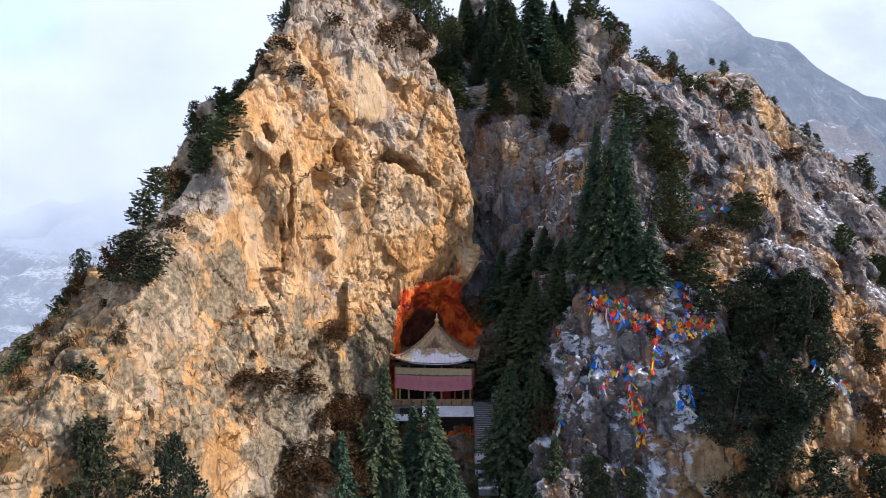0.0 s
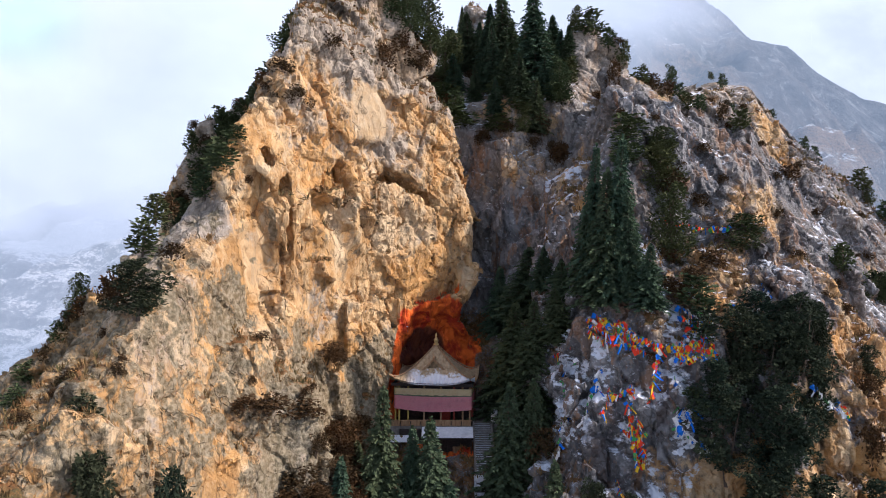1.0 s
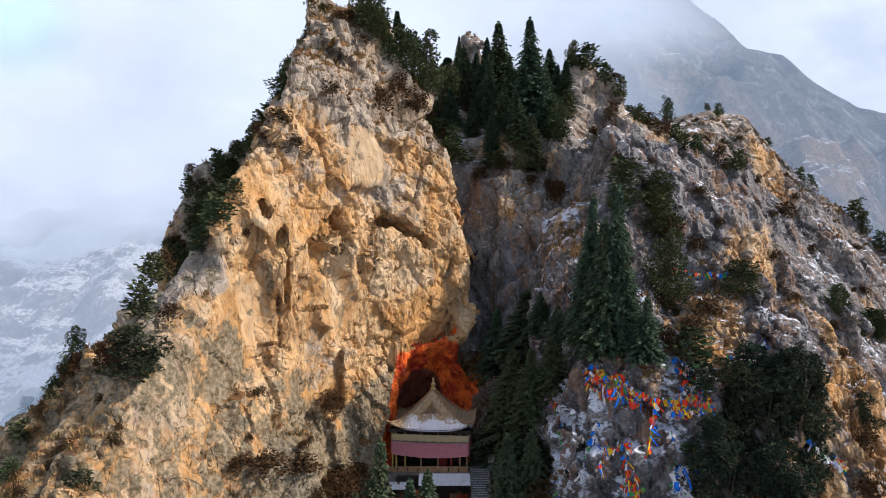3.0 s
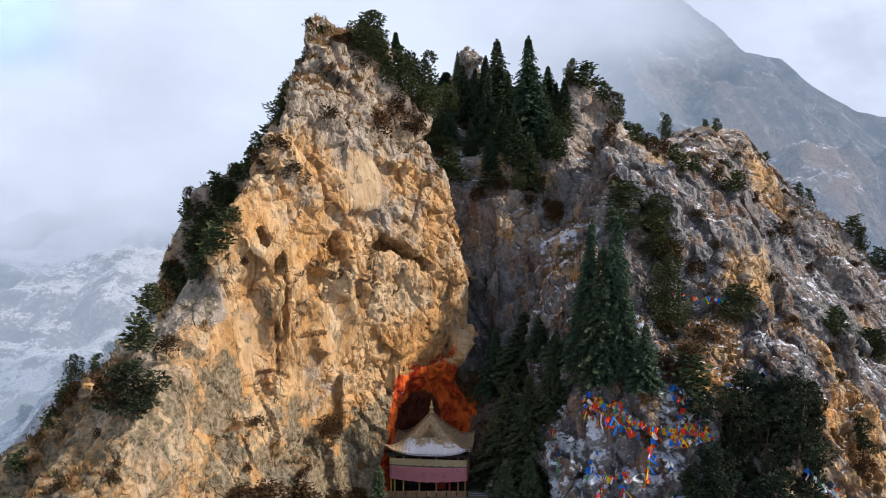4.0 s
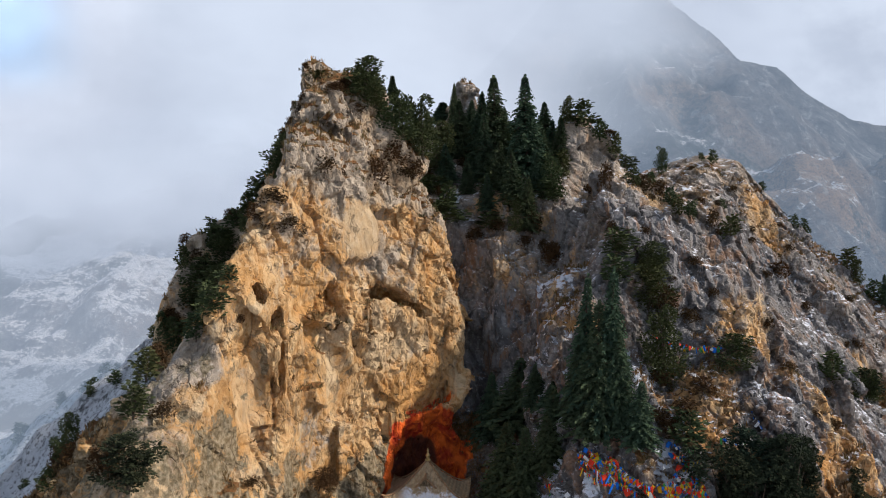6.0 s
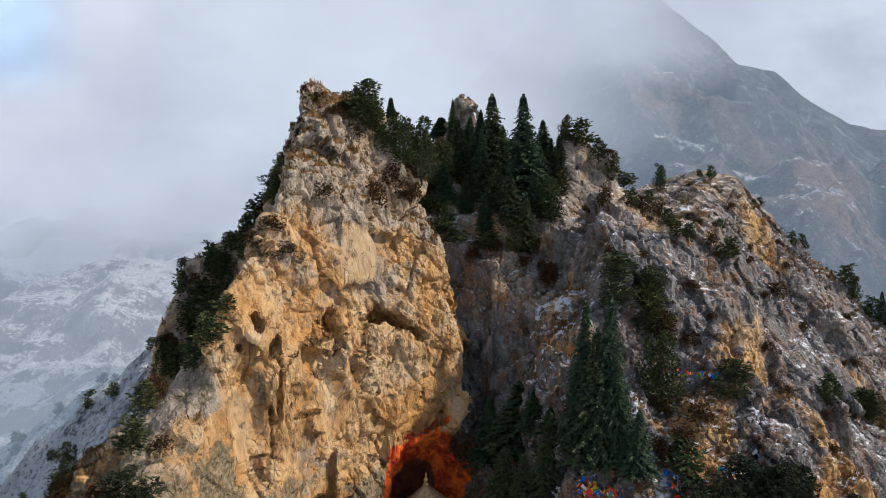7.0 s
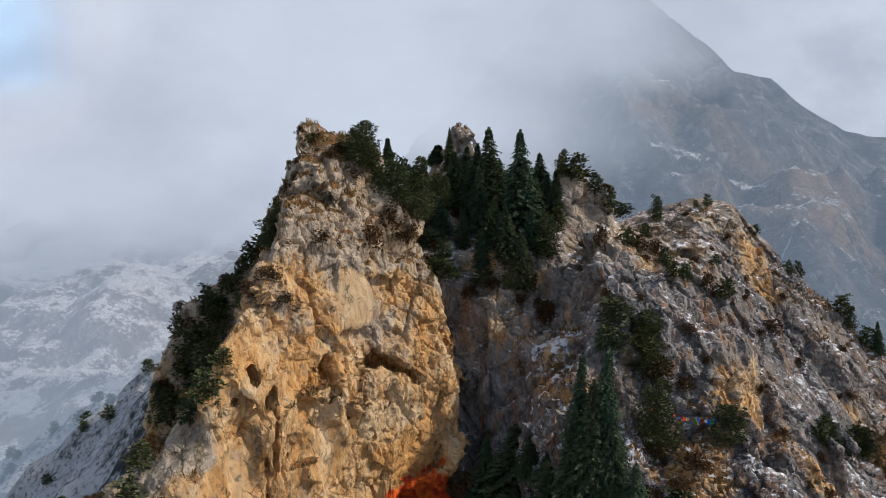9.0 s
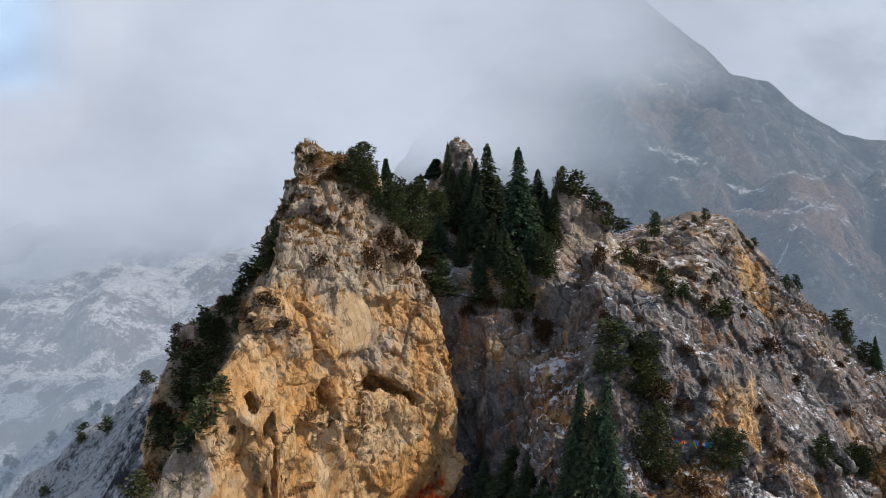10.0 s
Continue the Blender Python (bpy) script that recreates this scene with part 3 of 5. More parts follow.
# dry grass on the ledges
lot = np.random.default_rng(5)
ledge = np.flatnonzero((grass > 0.45) & (flat > 0.25) & (V[:, 1] < 125) & (V[:, 2] > 6))
pick = lot.choice(ledge, 7000)
gv, gf = [], []
foot = V[pick]
for k in range(6):
    a = lot.uniform(0, 6.28, len(pick))
    tall, wide = lot.uniform(0.25, 0.8, len(pick)), lot.uniform(0.04, 0.09, len(pick))
    lean = np.stack((np.cos(a), np.sin(a), np.zeros(len(a))), 1)
    side_v = np.stack((-np.sin(a), np.cos(a), np.zeros(len(a))), 1) * wide[:, None]
    root = foot + lean * lot.uniform(0, 0.25, len(a))[:, None] - (0, 0, 0.08)
    tip = root + lean * (0.45 * tall)[:, None] + np.stack((0 * a, 0 * a, tall), 1)
    mid = (root + tip) / 2 + (0, 0, 0.08)
    n0 = 4 * len(pick) * k
    gv.append(np.stack((root, mid + side_v, tip, mid - side_v), 1).reshape(-1, 3))
    gf.append(n0 + np.arange(4 * len(pick)).reshape(-1, 4))
GRASS_V, GRASS_F = np.concatenate(gv), np.concatenate(gf)


def grass_material():
    s = Shader("dry_grass", 0.9)
    isl = s.node("NewGeometry").outputs["Random Per Island"]
    col = s.mix(isl, (0.10, 0.055, 0.022), (0.34, 0.21, 0.09))
    return s.done(s.mix(s.band(s.noise(0.35, 3), 0.45, 0.65), col, (0.09, 0.085, 0.035)))


tagged(sheet("dry_grass", GRASS_V, GRASS_F, grass_material(), {}, False), "tufts of russet dry grass on the rock ledges", "grass", kind="stuff")
# ---- distance: valley, far mountains, mist ----
def crest(X, Y, line, front, back):
    """Height of a ridge along a line of (x, y, z), falling away by front and back (metres a metre)."""
    out = np.full(X.shape, -1e4)
    for (x0, y0, z0), (x1, y1, z1) in zip(line, line[1:]):
        dx, dy = x1 - x0, y1 - y0
        t = np.clip(((X - x0) * dx + (Y - y0) * dy) / (dx * dx + dy * dy), 0, 1)
        ox, oy = X - x0 - t * dx, Y - y0 - t * dy
        side = oy * dx - ox * dy < 0
        out = np.maximum(out, z0 + t * (z1 - z0) - np.hypot(ox, oy) * np.where(side, front, back))
    return out


def land(name, x0, x1, y0, y1, n, height, rough, snowline, label, wood=0.0, ochre=0.4, crest_y=None, drift=None):
    xs, ys = np.linspace(x0, x1, n), np.linspace(y0, y1, n)
    X, Y = np.meshgrid(xs, ys, indexing="ij")
    p = np.stack((X.ravel(), Y.ravel(), np.zeros(X.size)), 1)
    z = height(X, Y).ravel()
    r = 1 - np.abs(fbm(p / rough[0], 6, 71))
    much = rough[1] * (1.0 if crest_y is None else 0.12 + 0.88 * step(np.abs(p[:, 1] - crest_y), 5, 110))
    z = z + much * (r - 0.6) + much * 0.5 * fbm(p / (rough[0] * 0.3), 5, 77)
    v = np.stack((p[:, 0], p[:, 1], z), 1)
    i = np.arange(n * n).reshape(n, n)
    q = np.stack((i[:-1, :-1], i[1:, :-1], i[1:, 1:], i[:-1, 1:]), -1).reshape(-1, 4)
    nn = normals(v, q)
    m = fbm(p / 130.0, 4, 83)
    cover = np.stack((ochre + 0.6 * m, snowline + 0.35 * step(nn[:, 2], 0.6, 0.95) + 0.25 * m, wood + 0.45 * fbm(p / 60.0, 4, 87) * (wood > 0)), 1)
    if drift:  # snow lying in a hollow
        cover[:, 1] += 0.9 * np.exp(-((p[:, 0] - drift[0]) / drift[2]) ** 2 - ((p[:, 1] - drift[1]) / drift[3]) ** 2)
    return tagged(sheet(name, v, q, FAR, {"ground_kind": np.clip(cover, 0, 1)}), label, "mountain" if name != "ground" else "ground", kind="structure")


def east_height(X, Y):
    z = crest(X, Y, ((-60, 690, -70), (20, 655, 60), (95, 620, 262), (140, 603, 312), (176, 590, 266), (200, 590, 240), (216, 590, 226), (244, 590, 210), (275, 590, 202), (287, 590, 201), (303, 590, 186), (327, 590, 170), (350, 590, 156), (385, 590, 153), (520, 600, 146), (800, 560, 60)), 1.15, 1.0)
    spur = crest(X, Y, ((244, 590, 190), (205, 420, 100), (178, 330, 72), (168, 290, 40)), 0.6, 0.6)
    spur2 = crest(X, Y, ((360, 590, 130), (300, 450, 92), (262, 360, 60)), 0.6, 0.6)
    z = np.maximum(z, np.maximum(spur, spur2))
    return np.maximum(np.where(z > 75, z, 75 + (z - 75) * 2.6), -100)


def west_height(X, Y):
    z = crest(X, Y, ((-1500, 1500, 300), (-900, 1450, 325), (-620, 1500, 350), (-330, 1450, 300)), 0.5, 0.6)
    a = crest(X, Y, ((0, 1080, 235), (-130, 1040, 205), (-300, 1000, 152), (-480, 980, 95), (-700, 960, 70), (-1000, 950, 90)), 0.5, 0.43)
    b = crest(X, Y, ((-110, 500, -15), (-204, 480, -54), (-290, 480, -96), (-420, 470, -130)), 0.4, 0.4)
    c = crest(X, Y, ((-420, 640, -85), (-640, 700, -50), (-900, 800, 20)), 0.5, 0.5)
    return np.maximum(np.maximum(np.maximum(z, a), np.maximum(b, c)), -120)


land("mountain", -260, 900, 180, 800, 270, east_height, (90, 24), -0.06, "far grey mountain ridge with snow streaks, half in cloud", 0.2, 0.05, 590, (182, 350, 7, 3.5))
land("mountain", -1500, 120, 330, 1600, 300, west_height, (170, 30), 0.36, "far snow-dusted mountain slopes across the valley in mist", 0.25)
land("ground", -4500, 4500, -4500, 4500, 130, lambda X, Y: np.maximum(-128 + 0.0 * X, crest(X, Y, ((-30, 150, -8), (120, 150, -8)), 0.5, 0.5)), (500, 14), 0.4, "broad valley floor under patchy snow", 0.2)



def hill_height(X, Y):
    z = -12 - 0.75 * np.hypot(np.maximum(np.abs(X - 13) - 66, 0), np.maximum(np.abs(Y - 82) - 46, 0))
    return np.maximum(z, crest(X, Y, ((-30, 128, 32), (-52, 150, 27), (-71, 172, 20), (-107, 215, 5), (-140, 232, -19), (-205, 262, -68)), 0.95, 0.95))


HILL = land("hillside", -220, 200, -70, 290, 200, hill_height, (30, 6), 0.78, "steep dark scrub hillside with snow patches below the cliff", 0.34)


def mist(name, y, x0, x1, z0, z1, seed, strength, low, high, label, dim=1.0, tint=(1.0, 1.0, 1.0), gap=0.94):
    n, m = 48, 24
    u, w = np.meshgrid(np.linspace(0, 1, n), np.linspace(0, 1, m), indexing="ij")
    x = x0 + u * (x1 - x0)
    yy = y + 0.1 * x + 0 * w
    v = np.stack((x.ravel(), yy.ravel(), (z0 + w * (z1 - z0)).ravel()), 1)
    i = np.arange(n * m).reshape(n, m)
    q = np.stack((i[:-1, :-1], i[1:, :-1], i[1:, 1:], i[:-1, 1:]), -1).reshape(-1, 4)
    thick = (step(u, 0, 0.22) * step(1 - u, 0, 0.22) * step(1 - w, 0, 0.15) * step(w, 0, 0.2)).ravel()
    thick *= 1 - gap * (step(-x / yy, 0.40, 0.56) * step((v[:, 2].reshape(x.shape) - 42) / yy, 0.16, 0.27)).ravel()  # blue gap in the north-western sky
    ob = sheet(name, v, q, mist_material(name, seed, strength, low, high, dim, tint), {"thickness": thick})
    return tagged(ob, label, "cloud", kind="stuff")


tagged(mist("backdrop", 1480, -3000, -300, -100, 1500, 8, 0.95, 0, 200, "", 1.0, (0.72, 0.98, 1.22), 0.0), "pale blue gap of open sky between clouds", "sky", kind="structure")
mist("cloud_haze_sheet", 1000, -1900, 1800, -160, 1300, 1, 0.97, -20, 110, "soft white cloud bank hiding the far mountain tops")
mist("cloud_haze_sheet", 700, -1200, 500, -150, 900, 2, 0.93, -20, 115, "soft white cloud bank hiding the far mountain tops", 0.9, (1.0, 0.99, 1.0))
mist("cloud_haze_sheet", 325, -420, 138, -120, 520, 3, 0.95, 58, 118, "soft white cloud bank drifting behind the peak")
mist("cloud_haze_sheet", 385, -320, 212, 40, 560, 6, 0.85, 112, 205, "soft white cloud bank hiding the far mountain tops")
# haze over valley and far slopes, imitated by tinted sheets that emit
mist("cloud_haze_sheet", 430, -760, -20, -180, 300, 7, 0.30, -170, -40, "thin glowing pale haze sheet over the snowy valley", 0.85)
mist("cloud_haze_sheet", 180, -360, 560, -140, 420, 4, 0.44, -90, 40, "thin glowing blue-grey haze sheet in front of the far slopes", 0.48, (0.80, 0.97, 1.12))
# ---- trees and shrubs ----
def leaf_material(name, dark, light, twig=None):
    s = Shader(name, 0.9)
    s.b.inputs["Specular IOR Level"].default_value = 0.08
    rnd = s.node("ObjectInfo").outputs["Random"]
    n = s.noise(1.1, 4)
    col = s.mix(s.band(n, 0.35, 0.65), dark, light)
    isl = s.node("NewGeometry").outputs["Random Per Island"]
    col = s.mix(s.calc("MULTIPLY", isl, 0.35), col, tuple(1.25 * c for c in light))
    col = s.mix(s.calc("MULTIPLY", rnd, 0.45), col, twig or (0.055, 0.05, 0.02))
    return s.done(col)


def bark_material():
    s = Shader("bark", 0.95)
    n = s.noise(6, 6, 0.7, s.place(1, 1, 0.2))
    return s.done(s.mix(n, (0.05, 0.035, 0.025), (0.16, 0.12, 0.09)), s.bump(n, 0.05))


BARK = bark_material()
SPRUCE_NEEDLES = leaf_material("spruce_needles", (0.030, 0.060, 0.044), (0.078, 0.122, 0.072), (0.100, 0.090, 0.028))
JUNIPER_LEAVES = leaf_material("juniper_scales", (0.028, 0.046, 0.024), (0.074, 0.100, 0.045), (0.100, 0.085, 0.030))
PINE_NEEDLES = leaf_material("pine_needles", (0.013, 0.026, 0.020), (0.034, 0.052, 0.034))
SHRUB_LEAVES = leaf_material("dry_shrub_leaves", (0.028, 0.020, 0.012), (0.080, 0.052, 0.024), (0.10, 0.045, 0.018))


def mesh_of(name, verts, faces, material, smooth=False):
    me = bpy.data.meshes.new(name)
    me.from_pydata(verts, [], faces)
    me.materials.append(material)
    if smooth:
        me.polygons.foreach_set("use_smooth", [True] * len(me.polygons))
    return me


def under(name, me, parent, label=""):
    ob = new(name, me)
    ob.parent = parent
    if label:
        tagged(ob, label)
    return ob


def limb(verts, faces, a, b, ra, rb, sides=6):
    """A tapered limb from a to b."""
    a, b = Vector(a), Vector(b)
    d = (b - a).normalized()
    u = d.orthogonal().normalized()
    w = d.cross(u)
    k = len(verts)
    for c, r in ((a, ra), (b, rb)):
        for i in range(sides):
            t = 2 * math.pi * i / sides
            verts.append(c + r * (math.cos(t) * u + math.sin(t) * w))
    for i in range(sides):
        j = (i + 1) % sides
        faces.append((k + i, k + j, k + sides + j, k + sides + i))


def spray(verts, faces, p, d, size, rng):
    """A small flat twig of leaves at p along d: a bent kite."""
    d = d.normalized()
    side = d.cross(Vector((rng.uniform(-1, 1), rng.uniform(-1, 1), rng.uniform(-1, 1)))).normalized()
    k = len(verts)
    w = size * rng.uniform(0.22, 0.4)
    verts += [p, p + d * size * 0.5 + side * w, p + d * size + Vector((0, 0, -0.15 * size)), p + d * size * 0.5 - side * w]
    faces.append((k, k + 1, k + 2, k + 3))


def tree(name, kind, seed, full=1.0):
    """A tree 10 m high, at the origin: an Empty with a trunk and a crown, sparser where full is less than 1."""
    grow = full ** -0.5
    rng = random.Random(seed)
    tv, tf, cv, cf = [], [], [], []
    base = new(name)
    if kind == "spruce":
        limb(tv, tf, (0, 0, -0.6), (0, 0, 5), 0.2, 0.11), limb(tv, tf, (0, 0, 5), (0, 0, 9.8), 0.11, 0.02)
        z = 0.7
        while z < 9.75:
            f = 1 - z / 10
            reach = (2.15 * f ** 0.85 + 0.08) * rng.uniform(0.85, 1.12)
            count = 9 if f > 0.25 else 6
            turn = rng.uniform(0, 6.3)
            for i in range(count):
                a = turn + 6.283 * i / count + rng.uniform(-0.25, 0.25)
                r = reach * rng.uniform(0.62, 1.12)
                if rng.random() < 0.06:
                    continue
                out = Vector((math.cos(a), math.sin(a), 0))
                n = max(3, int(r * 7 * full ** 0.3))
                limb(tv, tf, (0, 0, z), out * r * 0.8 + Vector((0, 0, z - 0.25 * r)), 0.03, 0.01, 3)
                for j in range(n):
                    t = (j + 0.6) / n
                    p = out * (r * t) + Vector((0, 0, z - 0.42 * r * t * t + 0.1 * r * t))
                    for side in ((-1, 0, 1) if full == 1 else (-1, 1)):
                        b = a + side * rng.uniform(0.5, 1.0)
                        spray(cv, cf, p + Vector((0, 0, rng.uniform(-0.08, 0.08))), Vector((math.cos(b), math.sin(b), rng.uniform(-0.55, 0.1))), 0.82 * grow * (0.26 + 0.34 * (1 - t)) * (0.6 + 0.7 * f), rng)
            z += 0.30 * (0.55 + f * 0.7)
        for _ in range(14):
            spray(cv, cf, Vector((0, 0, rng.uniform(9.2, 9.9))), Vector((rng.uniform(-0.4, 0.4), rng.uniform(-0.4, 0.4), 1)), 0.35, rng)
        leaf = SPRUCE_NEEDLES
    else:
        # clumps on a few stems
        if kind == "juniper":
            clumps = [(Vector((rng.gauss(0, 0.5), rng.gauss(0, 0.5), 0.8 + 8.4 * i / 16)), 0) for i in range(17)]
            clumps = [(c, 1.75 * math.sqrt(max(0.05, math.sin(math.pi * min(1, 0.16 + 0.82 * c.z / 10)))) * rng.uniform(0.75, 1.05) * (1.12 - 0.055 * c.z)) for c, _ in clumps]
            stems, leaf, size, density = 3, JUNIPER_LEAVES, 0.38, 185
        elif kind == "pine":
            clumps = []
            for i in range(34):
                a, h = rng.uniform(0, 6.3), 1.6 + 8.0 * i / 33
                r = 2.6 * max(0.0, 1 - (h / 10.3) ** 3) ** 0.6 * rng.uniform(0.25, 1.05)
                clumps.append((Vector((r * math.cos(a), r * math.sin(a), h)), rng.uniform(0.55, 1.15) * (1.15 - 0.05 * h)))
            stems, leaf, size, density = 2, PINE_NEEDLES, 0.33, 240
        else:
            clumps = []
            for i in range(22):
                a, h = rng.uniform(0, 6.3), rng.uniform(1.0, 8.0)
                r = rng.uniform(0.3, 1.0) * (4.6 - 0.3 * h)
                clumps.append((Vector((r * math.cos(a), r * math.sin(a), h)), rng.uniform(1.1, 2.0)))
            stems, leaf, size, density = 9, SHRUB_LEAVES, 0.40, 175
        for i in range(stems):
            a = rng.uniform(0, 6.3)
            lean = Vector((math.cos(a), math.sin(a), 0)) * (0.25 if kind == "juniper" else 1.2)
            limb(tv, tf, (0, 0, -0.8), lean * 0.4 + Vector((0, 0, 3)), 0.16, 0.1), limb(tv, tf, lean * 0.4 + Vector((0, 0, 3)), lean + Vector((0, 0, rng.uniform(6, 8.6))), 0.1, 0.02)
        for c, r in clumps:
            limb(tv, tf, (0, 0, max(0.2, c.z - 1.4)), c, 0.05, 0.015, 4)
            for _ in range(int(density * full * r)):
                d = Vector((rng.gauss(0, 1), rng.gauss(0, 1), rng.gauss(0, 1))).normalized()
                p = c + d * r * rng.uniform(0.62, 1.0) * (1 + 0.22 * math.sin(5 * d.x + 3 * d.z + c.x) * math.cos(4 * d.y))
                up = 0.9 if kind == "juniper" else 0.35
                spray(cv, cf, p, d + Vector((rng.uniform(-0.5, 0.5), rng.uniform(-0.5, 0.5), up + rng.uniform(-0.4, 0.4))), grow * size * rng.uniform(0.6, 1.15), rng)
    under("trunk", mesh_of("trunk", tv, tf, BARK), base, "rough grey-brown bark")
    under("crown", mesh_of("crown", cv, cf, leaf), base)
    return base


KINDS = {  # how wide a 10 m tree of the kind is, its name, label, category
    "spruce": (3.6, "spruce_tree", "dark green conical spruce tree growing on the rocks", "tree"),
    "juniper": (3.6, "juniper_tree", "dense dark green juniper tree rooted in the rock", "tree"),
    "pine": (6.2, "pine_tree", "dark rounded pine tree with clumped crown on slope", "tree"),
    "shrub": (9.0, "shrub", "dry russet and olive shrub clinging to the rock", "shrub"),
}
MODELS = {(k, big): [[tree(KINDS[k][1], k, n + 10 * big, 1.0 if big else 0.14), False] for n in range(3)] for k in KINDS for big in (True, False)}
planted = {key: 0 for key in MODELS}
turner = random.Random(7)


def plant(kind, rows, group):
    """Rows of x, y, z of the foot, height and width."""
    wide, name, label, cat = KINDS[kind]
    for x, y, z, h, w in rows:
        key = (kind, max(h, w) > 4.2)
        model = MODELS[key][planted[key] % 3]
        planted[key] += 1
        m = pose(x, y, z, turner.uniform(-4, 4), turner.uniform(-4, 4), turner.uniform(0, 360)) @ Matrix.Diagonal((w / wide, w / wide, h / 10, 1))
        if not model[1]:
            ob, model[1] = model[0], True
            ob.matrix_basis = m
        else:
            keep = model[0].matrix_basis.copy()
            model[0].scale = (1, 1, 1)
            ob = copy_thing(model[0], m)
            model[0].matrix_basis = keep
        tall = "tall " if h > 9 else "small " if h < 3 else ""
        tagged(ob, tall + label, cat, group)


plant("juniper", [
    (24.1, 79.8, 38.0, 6.8, 4.5), (24.7, 75.9, 31.1, 8.5, 3.9), (32.4, 76.3, 32.1, 4.2, 4.3), (20.3, 78.8, 41.6, 3.2, 2.7),
], "junipers on the rocky mountainside")
plant("juniper", [
    (37.2, 115.4, 58.0, 4.5, 2.0), (33.3, 108.8, 55.0, 2.5, 1.3), (44.7, 117.9, 60.4, 1.4, 0.8), (50.0, 126.3, 61.1, 2.4, 1.6), (30.9, 89.3, 49.5, 2.4, 1.8), (36.9, 87.8, 46.9, 2.9, 2.1),
    (62.4, 122.2, 49.0, 2.7, 1.3), (69.7, 132.2, 48.2, 3.4, 1.6), (70.4, 120.0, 42.0, 4.0, 2.7), (71.8, 119.8, 39.6, 4.4, 2.1), (74.5, 119.2, 36.9, 3.6, 2.9), (24.4, 80.8, 41.4, 5.0, 3.5),
    (48.3, 85.5, 29.2, 3.9, 2.3), (55.6, 94.2, 25.6, 3.7, 2.4), (58.8, 95.0, 24.9, 4.7, 2.9), (25.9, 91.9, 53.4, 2.7, 1.6), (30.4, 90.8, 50.9, 2.6, 1.6), (31.8, 87.8, 49.0, 2.5, 1.4),
], "junipers on the skyline ridge")
plant("juniper", [
    (40.4, 99.2, 51.0, 1.6, 1.2), (61.4, 132.2, 56.5, 1.9, 1.4),
], "junipers on the skyline ridge")
plant("juniper", [
    (-14.0, 87.0, 65.8, 1.5, 2.2), (-8.3, 83.8, 62.6, 5.9, 4.4), (-6.9, 84.4, 61.8, 4.9, 2.9), (-16.4, 78.3, 52.5, 6.1, 3.7), (-15.2, 80.3, 54.0, 4.0, 2.8), (-25.2, 81.8, 44.4, 3.8, 2.1),
    (-18.9, 65.6, 42.2, 1.6, 1.7), (-26.3, 80.5, 41.1, 3.1, 2.8), (-27.3, 79.4, 38.6, 2.3, 2.0), (-19.2, 72.1, 46.6, 2.0, 1.0), (-16.8, 80.3, 53.1, 5.1, 4.1), (-15.3, 82.3, 53.4, 4.8, 3.5),
    (-19.8, 84.4, 52.0, 2.8, 2.9), (-22.2, 84.8, 49.6, 2.6, 1.7), (-25.5, 82.3, 45.5, 3.5, 1.8), (-26.1, 80.8, 41.4, 3.3, 2.1), (-24.2, 81.8, 42.5, 5.4, 3.5), (-23.0, 75.6, 39.8, 3.7, 2.8),
], "junipers on the tall cliff")
plant("juniper", [
    (-26.1, 79.9, 37.0, 3.3, 2.7), (-27.7, 77.4, 34.0, 3.8, 2.4), (-29.1, 77.2, 33.5, 5.1, 2.0), (-24.0, 59.4, 34.3, 2.6, 1.9), (-21.8, 65.2, 36.8, 2.7, 2.2), (-23.8, 56.4, 31.8, 2.9, 2.2),
    (-33.8, 65.8, 25.8, 4.4, 1.9), (-28.2, 80.5, 42.5, 3.3, 1.5), (-27.3, 79.6, 39.0, 3.3, 2.0), (-20.1, 63.8, 39.1, 3.1, 2.2), (-27.8, 77.8, 30.2, 3.8, 2.4), (-23.0, 83.2, 47.5, 2.7, 2.1),
    (-21.3, 85.1, 50.9, 3.0, 1.9), (-24.3, 82.0, 45.0, 2.7, 2.4), (-29.0, 48.1, 21.4, 1.6, 1.2), (-35.9, 61.6, 20.6, 2.0, 1.7), (-34.0, 62.8, 23.9, 2.0, 1.4),
], "junipers on the tall cliff")
plant("juniper", [
    (-3.1, 88.3, 60.6, 4.1, 1.5), (-3.9, 85.6, 58.5, 5.4, 3.5), (-1.5, 88.2, 56.9, 7.9, 3.8), (0.3, 105.2, 56.5, 8.3, 4.1), (16.2, 96.8, 52.0, 6.6, 3.0), (19.3, 103.8, 63.5, 4.7, 2.0),
    (21.5, 103.2, 63.2, 4.0, 3.4), (24.1, 103.0, 61.0, 3.6, 2.1), (26.3, 102.4, 59.0, 3.6, 1.6), (32.2, 119.0, 58.9, 2.6, 3.1), (1.9, 99.2, 50.9, 4.1, 2.4), (16.2, 100.1, 54.8, 3.3, 2.1),
    (10.8, 94.5, 47.6, 4.3, 2.1), (18.4, 100.9, 55.6, 4.2, 1.9), (-4.7, 87.5, 61.2, 3.8, 1.9), (-6.2, 84.8, 59.5, 3.5, 2.2),
], "junipers on the wooded saddle")
plant("juniper", [
    (21.1, 80.6, 44.5, 3.3, 2.9), (22.3, 63.1, 16.9, 3.1, 2.7), (24.4, 67.5, 26.6, 3.3, 2.9),
], "junipers round the prayer flag outcrop")
plant("pine", [
    (-22.9, 53.4, 27.1, 4.4, 5.7), (-23.6, 46.4, 20.1, 2.5, 2.6), (-21.8, 44.5, 9.0, 10.4, 6.0), (-17.6, 46.5, 8.5, 9.2, 4.6),
], "pines on the tall cliff")
